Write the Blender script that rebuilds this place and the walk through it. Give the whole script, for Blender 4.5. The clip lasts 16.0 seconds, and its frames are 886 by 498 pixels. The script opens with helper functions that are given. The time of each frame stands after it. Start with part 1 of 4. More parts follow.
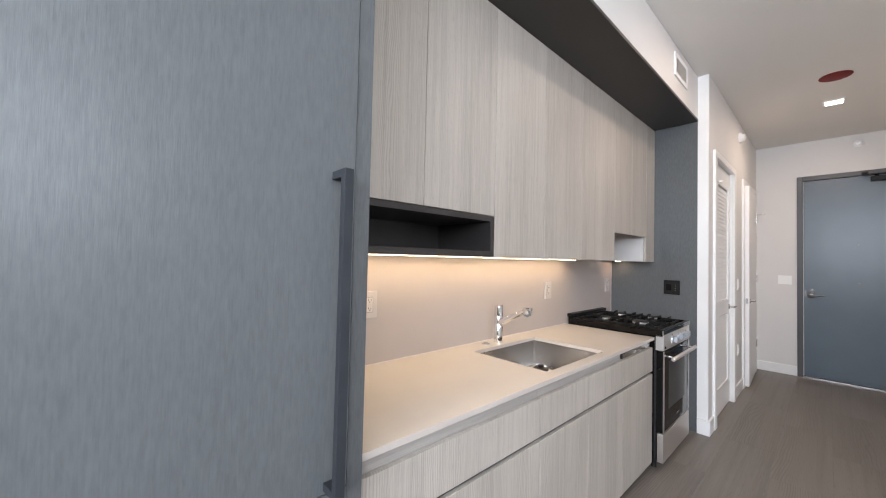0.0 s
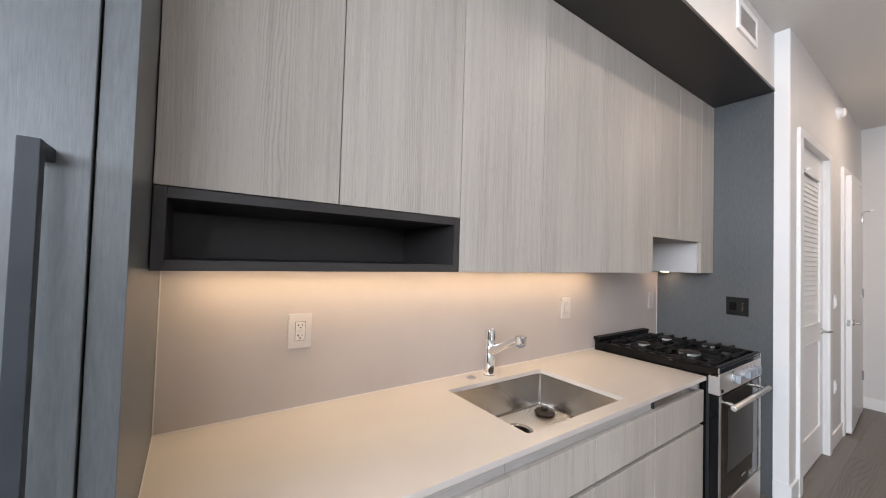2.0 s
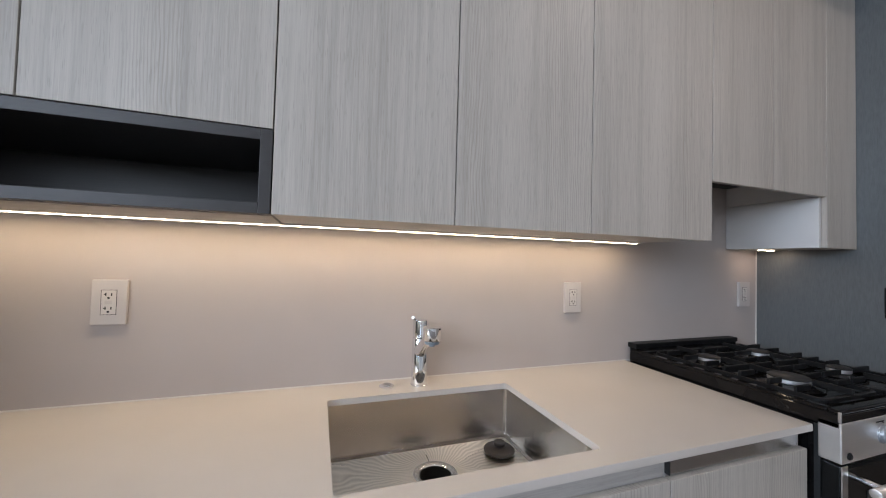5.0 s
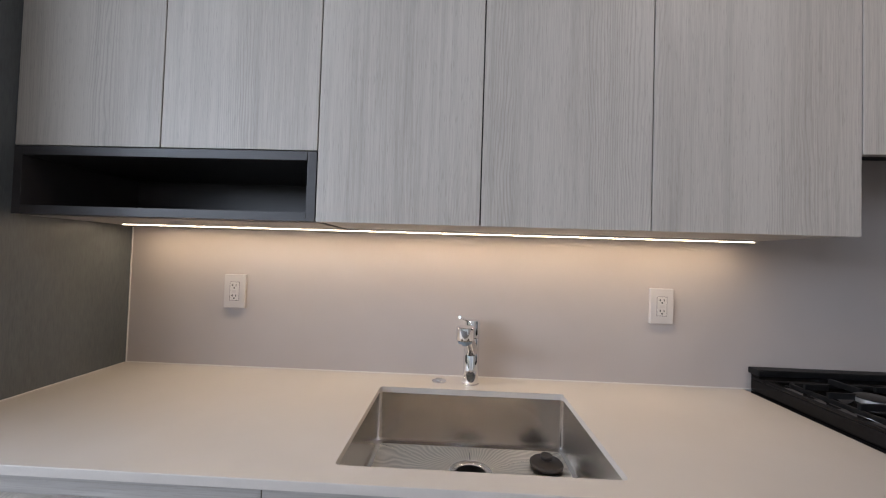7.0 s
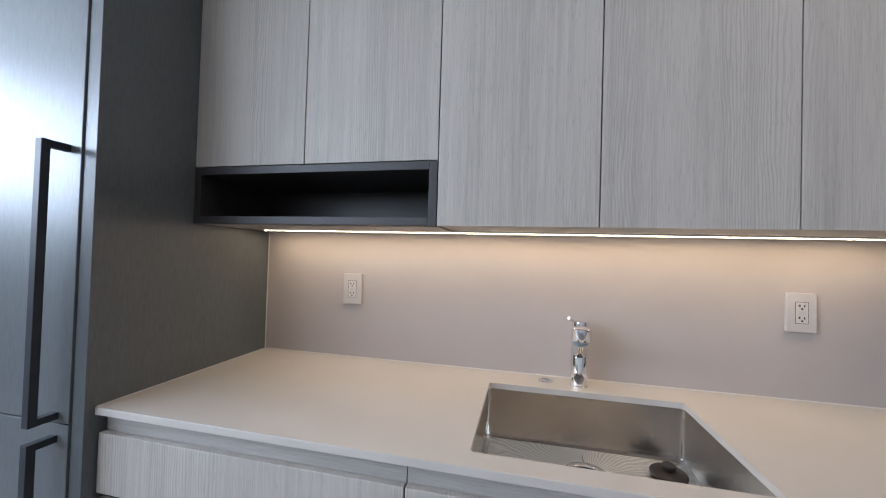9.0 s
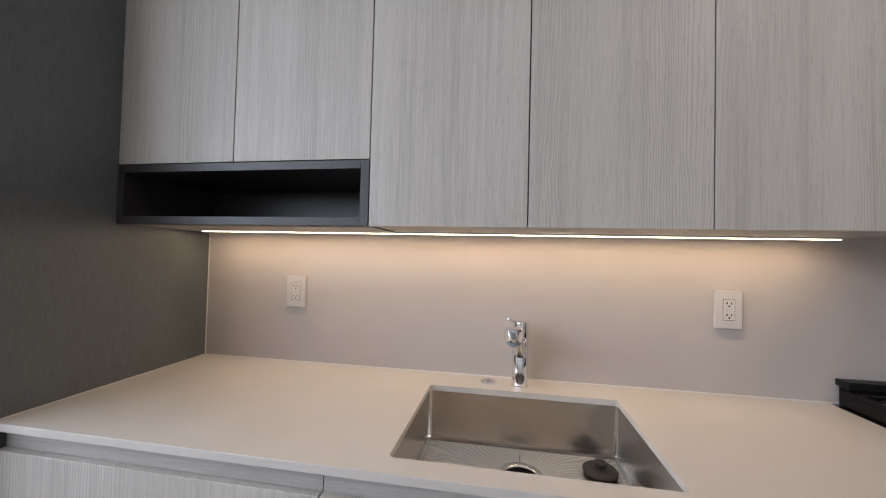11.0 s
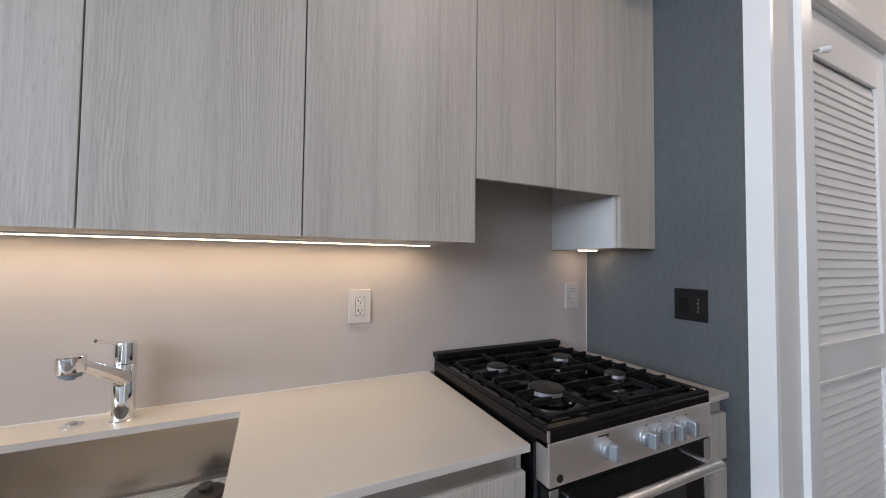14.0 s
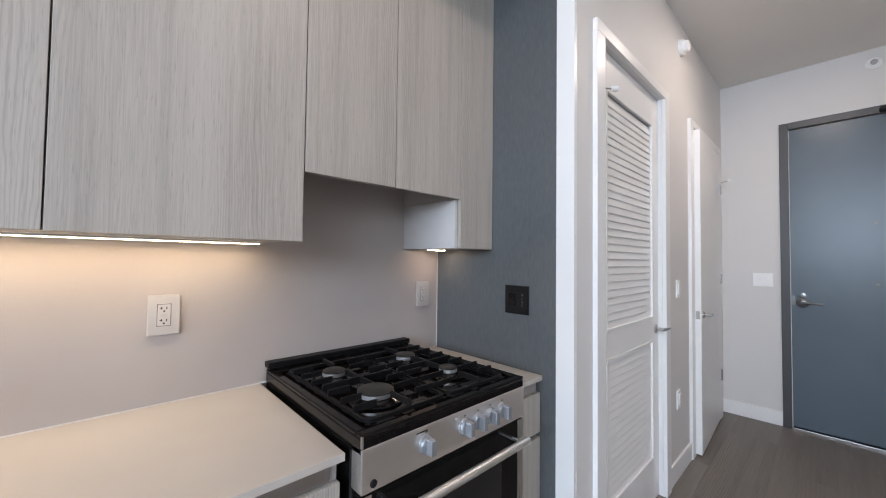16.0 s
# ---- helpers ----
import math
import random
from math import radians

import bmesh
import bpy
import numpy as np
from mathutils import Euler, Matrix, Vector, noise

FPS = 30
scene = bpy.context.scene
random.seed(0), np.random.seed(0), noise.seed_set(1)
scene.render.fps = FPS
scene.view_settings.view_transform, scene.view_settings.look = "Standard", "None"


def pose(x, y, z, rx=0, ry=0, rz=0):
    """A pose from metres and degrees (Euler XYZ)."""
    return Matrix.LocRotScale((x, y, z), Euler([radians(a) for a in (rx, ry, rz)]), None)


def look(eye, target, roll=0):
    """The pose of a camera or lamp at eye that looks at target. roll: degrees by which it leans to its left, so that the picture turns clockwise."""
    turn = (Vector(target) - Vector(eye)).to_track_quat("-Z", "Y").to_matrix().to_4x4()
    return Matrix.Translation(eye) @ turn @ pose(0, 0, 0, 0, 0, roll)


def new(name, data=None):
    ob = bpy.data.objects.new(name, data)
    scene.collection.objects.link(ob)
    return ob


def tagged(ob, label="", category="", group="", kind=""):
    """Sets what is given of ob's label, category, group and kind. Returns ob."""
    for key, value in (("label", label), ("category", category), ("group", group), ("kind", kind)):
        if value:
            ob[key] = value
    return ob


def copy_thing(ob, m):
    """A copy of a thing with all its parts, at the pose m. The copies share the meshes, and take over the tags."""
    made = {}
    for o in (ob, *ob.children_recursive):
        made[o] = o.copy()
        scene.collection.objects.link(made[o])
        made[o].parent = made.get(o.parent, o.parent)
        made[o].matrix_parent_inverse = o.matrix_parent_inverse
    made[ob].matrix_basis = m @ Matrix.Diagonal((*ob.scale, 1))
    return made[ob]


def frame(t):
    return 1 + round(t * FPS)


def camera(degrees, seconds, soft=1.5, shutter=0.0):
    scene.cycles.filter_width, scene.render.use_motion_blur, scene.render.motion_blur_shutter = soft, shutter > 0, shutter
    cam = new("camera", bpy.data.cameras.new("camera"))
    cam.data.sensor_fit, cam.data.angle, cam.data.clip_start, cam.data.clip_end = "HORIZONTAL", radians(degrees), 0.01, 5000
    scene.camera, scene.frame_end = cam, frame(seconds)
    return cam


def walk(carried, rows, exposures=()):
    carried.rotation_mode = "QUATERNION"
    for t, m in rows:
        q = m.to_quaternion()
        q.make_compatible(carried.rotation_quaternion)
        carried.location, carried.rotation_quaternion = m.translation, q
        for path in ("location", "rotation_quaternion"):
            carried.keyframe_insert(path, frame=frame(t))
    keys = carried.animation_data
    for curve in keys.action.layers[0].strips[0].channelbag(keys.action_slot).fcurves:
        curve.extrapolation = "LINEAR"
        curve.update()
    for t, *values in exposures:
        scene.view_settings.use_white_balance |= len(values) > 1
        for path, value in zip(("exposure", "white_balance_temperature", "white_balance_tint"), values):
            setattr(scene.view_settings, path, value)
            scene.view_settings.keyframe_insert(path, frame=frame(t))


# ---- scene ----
cam = camera(101.8, 16.0, 1.1)
EXPOSURES = [(0.0, 0.39, 7100, 20), (1.0, 0.34, 7000, 19), (2.0, 0.33, 7000, 20), (2.5, 0.28, 6850, 20), (3.0, 0.11, 6600, 18), (3.5, 0.09, 6450, 17), (6.0, -0.14, 6400, 18), (7.0, -0.13, 6450, 19), (8.5, -0.08, 6150, 17), (11.0, -0.09, 6650, 19), (12.5, -0.19, 6500, 17), (13.0, -0.14, 6400, 16), (14.0, 0.04, 6450, 17), (14.5, 0.06, 6500, 17), (15.5, 0.12, 6500, 17), (16.0, 0.33, 6450, 17)]
PATH = [
    (0, (-0.503, -1.525, 1.455), (0.861, -0.064, 1.509), 1.3),
    (0.5, (-0.335, -1.485, 1.465), (0.994, 0.008, 1.517), 1.6),
    (1, (-0.141, -1.477, 1.504), (1.139, 0.059, 1.564), 1.4),
    (1.5, (-0.014, -1.482, 1.533), (1.173, 0.127, 1.589), 1.6),
    (2, (0.083, -1.459, 1.517), (1.223, 0.183, 1.572), 1.7),
    (2.5, (0.208, -1.364, 1.485), (1.29, 0.317, 1.54), 1.7),
    (3, (0.321, -1.327, 1.414), (1.367, 0.377, 1.476), 1.5),
    (3.5, (0.504, -1.331, 1.37), (1.477, 0.415, 1.432), 1.4),
    (3.7, (0.588, -1.332, 1.373), (1.522, 0.436, 1.429), 1.4),
    (5.8, (1.204, -1.314, 1.378), (1.539, 0.658, 1.421), 1.7),
    (6, (1.25, -1.328, 1.381), (1.476, 0.659, 1.416), 1.7),
    (6.5, (1.286, -1.373, 1.38), (1.28, 0.626, 1.421), 1.8),
    (7, (1.293, -1.388, 1.381), (1.217, 0.61, 1.429), 1.8),
    (7.5, (1.269, -1.393, 1.378), (1.178, 0.605, 1.412), 1.8),
    (8, (1.212, -1.409, 1.379), (1.055, 0.585, 1.413), 1.9),
    (8.5, (1.161, -1.438, 1.382), (0.803, 0.53, 1.413), 1.8),
    (8.7, (1.151, -1.453, 1.381), (0.71, 0.498, 1.417), 1.7),
    (10.8, (1.277, -1.411, 1.383), (0.885, 0.55, 1.426), 1.4),
    (11, (1.291, -1.408, 1.382), (0.959, 0.564, 1.43), 1.4),
    (11.5, (1.34, -1.407, 1.384), (1.19, 0.587, 1.443), 1.3),
    (12, (1.395, -1.398, 1.392), (1.438, 0.601, 1.438), 1.1),
    (12.5, (1.454, -1.409, 1.38), (1.771, 0.564, 1.444), 0.9),
    (13, (1.546, -1.431, 1.394), (2.151, 0.475, 1.44), 0.8),
    (13.5, (1.651, -1.423, 1.387), (2.444, 0.413, 1.443), 0.4),
    (14, (1.749, -1.447, 1.408), (2.599, 0.363, 1.474), 0.6),
    (14.5, (1.775, -1.498, 1.435), (2.656, 0.296, 1.525), 0.6),
    (15, (1.795, -1.497, 1.433), (2.747, 0.26, 1.504), 0.8),
    (15.5, (1.85, -1.513, 1.44), (2.986, 0.133, 1.485), 0.9),
    (16, (1.914, -1.512, 1.419), (3.283, -0.055, 1.478), 0.7),
]
walk(cam, [(t, look(eye, target, roll)) for t, eye, target, roll in PATH], EXPOSURES)

# ---- world and light ----
world = bpy.data.worlds.new("sky")
scene.world = world
world.use_nodes = True
wn = world.node_tree
sky = wn.nodes.new("ShaderNodeTexSky")
sky.sky_type, sky.sun_disc = "NISHITA", False
sky.sun_elevation, sky.sun_rotation = radians(48), radians(60)
wn.links.new(sky.outputs[0], wn.nodes["Background"].inputs[0])
wn.nodes["Background"].inputs[1].default_value = 0.1


def lamp(name, kind, m, power, color, size=None, size_y=None):
    data = bpy.data.lights.new(name, kind)
    data.energy, data.color = power, color
    if kind == "AREA":
        data.shape, data.size, data.size_y = "RECTANGLE", size, size_y
    ob = new(name, data)
    ob.matrix_world = m
    return ob


sun = lamp("sun", "SUN", look((8, 6, 12), (0, 0, 0)), 2.5, (1.0, 0.95, 0.88))
sun.data.angle = radians(0.5)
WIN_Y0, WIN_Y1, WIN_Z0, WIN_Z1, WIN_X = -4.1, -1.3, 0.25, 2.90, -3.4
SKY_Z0 = 1.75  # the sky shows over the roofs outside from here up
SKY_Z = (SKY_Z0 + WIN_Z1) / 2
lamp("window_daylight", "AREA", look((WIN_X - 0.06, (WIN_Y0 + WIN_Y1) / 2, SKY_Z), (5, (WIN_Y0 + WIN_Y1) / 2, SKY_Z)),
     250, (0.69, 0.85, 1.0), WIN_Y1 - WIN_Y0, WIN_Z1 - SKY_Z0)
SWIN_X0, SWIN_X1, SWIN_Y = -3.2, -0.5, -4.3
lamp("south_daylight", "AREA", look(((SWIN_X0 + SWIN_X1) / 2, SWIN_Y - 0.06, SKY_Z), ((SWIN_X0 + SWIN_X1) / 2, 5, SKY_Z)),
     88, (0.72, 0.865, 1.0), SWIN_X1 - SWIN_X0, WIN_Z1 - SKY_Z0)
LED_Y, LED_Z = -0.105, 1.470
lamp("led_light", "AREA", look((1.19, LED_Y, LED_Z - 0.006), (1.19, LED_Y + 0.0001, 0)), 4.3, (1.0, 0.812, 0.52), 2.26, 0.012)
lamp("led_light_short", "AREA", look((3.19, LED_Y, LED_Z - 0.006), (3.19, LED_Y + 0.0001, 0)), 0.2, (1.0, 0.77, 0.56), 0.12, 0.012)
CEIL = 3.125
DOWNLIGHTS = [(4.80, -1.57), (2.47, -1.45)]
for (dx, dy), watts in zip(DOWNLIGHTS, (9.0, 6.5)):
    lamp("downlight_lamp", "AREA", look((dx, dy, CEIL - 0.012), (dx, dy + 0.0001, 0)), watts, (1.0, 0.87, 0.74), 0.12, 0.12)
lamp("bath_lamp", "AREA", look((5.6, 0.9, 2.4), (5.6, 0.0, 1.2)), 12, (1.0, 0.80, 0.52), 0.5, 0.2)


# ---- materials ----
def material(name, color, rough=0.5, metal=0.0):
    m = bpy.data.materials.new(name)
    m.use_nodes = True
    b = m.node_tree.nodes["Principled BSDF"]
    b.inputs["Base Color"].default_value = (*color, 1)
    b.inputs["Roughness"].default_value = rough
    b.inputs["Metallic"].default_value = metal
    return m


class Nodes:
    """Short hand for node trees."""

    def __init__(self, m):
        self.t = m.node_tree
        self.b = self.t.nodes["Principled BSDF"]

    def add(self, kind, **sockets):
        n = self.t.nodes.new("ShaderNode" + kind)
        for k, v in sockets.items():
            s = n.inputs[k.replace("_", " ")]
            if hasattr(v, "is_output"):
                self.t.links.new(v, s)
            else:
                s.default_value = v
        return n

    def link(self, a, b):
        self.t.links.new(a, b)

    def coords(self, scale, jitter=True):
        c = self.add("TexCoord").outputs["Object"]
        if jitter:
            r = self.add("ObjectInfo").outputs["Random"]
            k = self.t.nodes.new("ShaderNodeVectorMath")
            k.operation = "MULTIPLY_ADD"
            self.link(r, k.inputs[0])
            k.inputs[1].default_value = (17.0, 5.0, 9.0)
            self.link(c, k.inputs[2])
            c = k.outputs[0]
        return self.add("Mapping", Vector=c, Scale=scale).outputs[0]

    def ramp(self, fac, stops):
        n = self.add("ValToRGB", Fac=fac)
        while len(n.color_ramp.elements) < len(stops):
            n.color_ramp.elements.new(0.5)
        for e, (p, c) in zip(n.color_ramp.elements, stops):
            e.position, e.color = p, (*c, 1) if len(c) == 3 else c
        return n.outputs[0]

    def mix(self, fac, a, b, blend="MIX"):
        n = self.t.nodes.new("ShaderNodeMix")
        n.data_type, n.blend_type = "RGBA", blend
        for i, v in ((0, fac), (6, a), (7, b)):
            if hasattr(v, "is_output"):
                self.link(v, n.inputs[i])
            else:
                n.inputs[i].default_value = v if i == 0 else (*v, 1)
        return n.outputs[2]

    def bump(self, height, strength, distance):
        n = self.add("Bump", Height=height, Strength=strength, Distance=distance)
        self.link(n.outputs[0], self.b.inputs["Normal"])


def wood(name, dark, mid, light, rough, scale=1.0, axis="z", bump=0.14, contrast=1.0, weave=0.0, short=1.0, vary=0.0):
    """Textured wood laminate, the grain along one axis; weave and short give a linen-like texture, vary a tone of its own to each piece."""
    m = material(name, mid, rough)
    n = Nodes(m)

    def stretched(across, along):
        a, l = across * scale, along * scale
        return n.coords({"z": (a, a, l), "x": (l, a, a), "y": (a, l, a)}[axis])

    patch = n.add("TexNoise", Vector=stretched(5.0, 0.5), Scale=1.0, Detail=3.0).outputs[0]
    zone = n.add("TexNoise", Vector=stretched(6.5, 0.4), Scale=1.0, Detail=1.0).outputs[0]
    bend = n.add("TexNoise", Vector=stretched(5.0, 0.9), Scale=1.0, Detail=3.0, Roughness=0.45).outputs[0]
    across = n.add("SeparateXYZ", Vector=stretched(1.0, 1.0)).outputs["Y" if axis == "x" else "X"]
    phase = n.t.nodes.new("ShaderNodeMath")
    phase.operation = "MULTIPLY_ADD"
    n.link(across, phase.inputs[0])
    phase.inputs[1].default_value = 240.0
    swing = n.t.nodes.new("ShaderNodeMath")
    swing.operation = "MULTIPLY"
    n.link(bend, swing.inputs[0])
    swing.inputs[1].default_value = 34.0
    wiggle = n.t.nodes.new("ShaderNodeMath")
    wiggle.operation = "MULTIPLY_ADD"
    n.link(n.add("TexNoise", Vector=stretched(26.0, 9.0), Scale=1.0, Detail=2.0).outputs[0], wiggle.inputs[0])
    wiggle.inputs[1].default_value = 2.6
    n.link(swing.outputs[0], wiggle.inputs[2])
    n.link(wiggle.outputs[0], phase.inputs[2])
    ring = n.t.nodes.new("ShaderNodeMath")
    ring.operation = "PINGPONG"
    n.link(phase.outputs[0], ring.inputs[0])
    ring.inputs[1].default_value = 1.0
    fine = n.add("TexNoise", Vector=stretched(330, 7.0 * short), Scale=1.0, Detail=3.0, Roughness=0.55).outputs[0]
    pores = n.add("TexNoise", Vector=stretched(420, 26.0), Scale=1.0, Detail=1.0).outputs[0]
    base = n.mix(n.ramp(fine, [(0.34, (0, 0, 0)), (0.66, (1, 1, 1))]), tuple(0.24 * d + 0.76 * q for d, q in zip(dark, mid)), tuple(0.34 * d + 0.66 * q for d, q in zip(light, mid)))
    base = n.mix(n.ramp(patch, [(0.38, (0, 0, 0)), (0.66, (0.55 * contrast,) * 3)]), base, light)
    rings = n.mix(n.ramp(zone, [(0.53, (0.0,) * 3), (0.61, (1, 1, 1))]), (0, 0, 0), n.ramp(ring.outputs[0], [(0.45, (0, 0, 0)), (0.92, (0.36 * contrast,) * 3)]))
    streak = n.add("TexNoise", Vector=stretched(48, 0.9), Scale=1.0, Detail=2.0).outputs[0]
    base = n.mix(n.ramp(streak, [(0.48, (0, 0, 0)), (0.72, (0.26 * contrast,) * 3)]), base, dark)
    base = n.mix(rings, base, dark)
    base = n.mix(n.ramp(pores, [(0.60, (0, 0, 0)), (0.72, (0.30 * contrast,) * 3)]), base, dark)
    if weave:
        blot = n.add("TexNoise", Vector=stretched(85.0, 24.0), Scale=1.0, Detail=4.0, Roughness=0.6).outputs[0]
        base = n.mix(n.ramp(blot, [(0.38, (0, 0, 0)), (0.66, (weave,) * 3)]), base, light)
    if vary:
        tone = n.add("ObjectInfo").outputs["Random"]
        base = n.mix(n.ramp(tone, [(0.0, (0, 0, 0)), (1.0, (vary,) * 3)]), base, light)
    n.link(base, n.b.inputs["Base Color"])
    h = n.mix(0.5, fine, pores)
    n.bump(h, bump, 0.0012)
    return m


def mottled(name, a, b, rough, scale=6.0, speck=0.0, bump=0.0, bump_scale=300.0, metal=0.0):
    """Paint, stone or plain metal with soft patches and fine specks."""
    m = material(name, a, rough, metal)
    n = Nodes(m)
    big = n.add("TexNoise", Vector=n.coords((scale,) * 3), Scale=1.0, Detail=4.0).outputs[0]
    col = n.mix(n.ramp(big, [(0.35, (0, 0, 0)), (0.68, (1, 1, 1))]), a, b)
    if speck:
        fine = n.add("TexNoise", Vector=n.coords((900,) * 3), Scale=1.0, Detail=1.0).outputs[0]
        col = n.mix(n.ramp(fine, [(0.56, (0, 0, 0)), (0.74, (speck,) * 3)]), col, tuple(0.55 * v for v in a))
    n.link(col, n.b.inputs["Base Color"])
    r = n.add("MapRange", Value=big)
    r.inputs[3].default_value, r.inputs[4].default_value = rough * 0.9, rough * 1.12
    n.link(r.outputs[0], n.b.inputs["Roughness"])
    if bump:
        f = n.add("TexNoise", Vector=n.coords((bump_scale,) * 3), Scale=1.0, Detail=3.0).outputs[0]
        n.bump(f, bump, 0.001)
    return m


def brushed(name, color, rough, axis):
    m = material(name, color, rough, 1.0)
    n = Nodes(m)
    s = {"x": (2, 900, 900), "y": (900, 2, 900), "z": (900, 900, 2)}[axis]
    f = n.add("TexNoise", Vector=n.coords(s), Scale=1.0, Detail=2.0).outputs[0]
    big = n.add("TexNoise", Vector=n.coords((5, 5, 5)), Scale=1.0, Detail=3.0).outputs[0]
    n.link(n.mix(f, tuple(0.9 * v for v in color), tuple(min(1, 1.06 * v) for v in color)), n.b.inputs["Base Color"])
    r = n.add("MapRange", Value=n.mix(0.5, f, big))
    r.inputs[3].default_value, r.inputs[4].default_value = rough * 0.8, rough * 1.25
    n.link(r.outputs[0], n.b.inputs["Roughness"])
    n.bump(f, 0.12, 0.0005)
    n.b.inputs["Anisotropic"].default_value = 0.4
    return m


OAK = wood("grey_oak_laminate", (0.240, 0.209, 0.179), (0.452, 0.408, 0.358), (0.552, 0.504, 0.448), 0.46, bump=0.07)
# Darker oak for bodies and undersides, their shade put into the colour.
OAK_SHADE = wood("grey_oak_shaded", (0.24, 0.215, 0.195), (0.38, 0.35, 0.32), (0.49, 0.455, 0.42), 0.5, axis="x")
CHAR = wood("charcoal_laminate", (0.062, 0.068, 0.070), (0.092, 0.101, 0.104), (0.134, 0.144, 0.147), 0.36, bump=0.22, contrast=0.35, weave=0.38, short=4.0)
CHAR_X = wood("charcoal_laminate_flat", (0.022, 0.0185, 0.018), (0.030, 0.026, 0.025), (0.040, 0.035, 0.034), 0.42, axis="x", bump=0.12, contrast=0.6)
SPLASH = mottled("backsplash_quartz", (0.452, 0.400, 0.372), (0.480, 0.428, 0.400), 0.36, 3.0, 0.12)
QUARTZ = mottled("counter_quartz", (0.550, 0.497, 0.445), (0.584, 0.531, 0.479), 0.30, 4.0, 0.15)
PAINT = mottled("white_wall_paint", (0.71, 0.69, 0.665), (0.74, 0.72, 0.695), 0.6, 1.2, 0, 0.06, 250)
CEIL_PAINT = mottled("ceiling_paint", (0.80, 0.78, 0.75), (0.83, 0.81, 0.78), 0.8, 1.0, 0, 0.08, 200)
TRIM = mottled("trim_paint", (0.85, 0.84, 0.82), (0.875, 0.865, 0.845), 0.35, 3.0)
DOOR_PAINT = mottled("entrance_door_paint", (0.082, 0.114, 0.142), (0.092, 0.125, 0.154), 0.30, 2.5, 0, 0.05, 500)
FRAME_PAINT = mottled("entrance_frame_paint", (0.058, 0.058, 0.062), (0.066, 0.066, 0.07), 0.4, 4.0)
STEEL_X = brushed("brushed_steel_x", (0.84, 0.81, 0.78), 0.36, "x")
STEEL_Z = brushed("brushed_steel_z", (0.62, 0.60, 0.58), 0.28, "z")
CHROME = material("chrome", (0.83, 0.83, 0.84), 0.06, 1.0)
SATIN = mottled("satin_nickel", (0.55, 0.54, 0.53), (0.60, 0.59, 0.58), 0.25, 20, metal=1.0)
DARK_METAL = mottled("dark_nickel", (0.16, 0.155, 0.15), (0.20, 0.195, 0.19), 0.3, 20, metal=1.0)
HANDLE = mottled("handle_anthracite", (0.030, 0.033, 0.038), (0.036, 0.040, 0.046), 0.42, 12)
ENAMEL = mottled("black_enamel", (0.005, 0.0045, 0.0045), (0.008, 0.007, 0.007), 0.06, 8)
IRON = mottled("cast_iron", (0.005, 0.005, 0.0055), (0.009, 0.009, 0.0095), 0.46, 40, 0, 0.2, 700)
BLACK = mottled("black_plastic", (0.008, 0.008, 0.008), (0.012, 0.012, 0.012), 0.45, 20)
RUBBER = mottled("brown_rubber", (0.018, 0.013, 0.011), (0.026, 0.019, 0.016), 0.5, 30)
PLASTIC = mottled("plate_plastic", (0.52, 0.482, 0.465), (0.55, 0.512, 0.495), 0.3, 10)
RECEPT = mottled("receptacle_plastic", (0.58, 0.545, 0.52), (0.61, 0.575, 0.55), 0.3, 10)
WHITE_PLASTIC = mottled("white_plastic", (0.92, 0.915, 0.90), (0.94, 0.935, 0.92), 0.32, 10)
PALE = mottled("pale_melamine", (0.60, 0.585, 0.57), (0.63, 0.615, 0.60), 0.4, 5)
CAULK = mottled("caulk", (0.70, 0.67, 0.63), (0.74, 0.71, 0.67), 0.5, 20)
DARK_SLOT = material("slot_dark", (0.015, 0.014, 0.013), 0.6)
RED = mottled("red_cover", (0.19, 0.012, 0.010), (0.25, 0.018, 0.014), 0.55, 14)
ALLOY = mottled("burner_alloy", (0.74, 0.73, 0.72), (0.82, 0.81, 0.80), 0.36, 30, metal=0.85)
NOZZLE = mottled("grey_rubber", (0.20, 0.24, 0.27), (0.24, 0.28, 0.31), 0.4, 40)
CAP = mottled("burner_cap_enamel", (0.026, 0.024, 0.023), (0.034, 0.032, 0.030), 0.40, 30)
# Near-black; on the gap_shadow sheets it stands in for shade.
GAP_BLACK = material("black_gap", (0.01, 0.01, 0.01), 0.7)
for m in (ENAMEL, IRON, BLACK, CAP, HANDLE):
    m.node_tree.nodes["Principled BSDF"].inputs["Specular IOR Level"].default_value = 0.2
OVEN_GLASS = material("oven_glass", (0.006, 0.006, 0.006), 0.05)
OVEN_GLASS.node_tree.nodes["Principled BSDF"].inputs["Specular IOR Level"].default_value = 0.22
KNOB = mottled("knob_silver", (0.40, 0.425, 0.46), (0.45, 0.475, 0.51), 0.40, 20, metal=0.7)
TILE = wood("floor_plank", (0.080, 0.065, 0.055), (0.150, 0.126, 0.108), (0.228, 0.196, 0.170), 0.40, 0.5, "x", 0.10, 1.25, vary=0.40)
GROUT = mottled("floor_joint", (0.145, 0.127, 0.114), (0.16, 0.142, 0.13), 0.7, 30)


def glow(name, color, strength):
    m = material(name, (0.9, 0.88, 0.84), 0.4)
    b = m.node_tree.nodes["Principled BSDF"]
    b.inputs["Emission Color"].default_value = (*color, 1)
    b.inputs["Emission Strength"].default_value = strength
    return m


LED_GLOW = glow("led_diffuser", (1.0, 0.84, 0.62), 9.0)
LAMP_GLOW = glow("downlight_diffuser", (1.0, 0.93, 0.82), 12.0)


# ---- building helpers ----
ORIGIN = {}


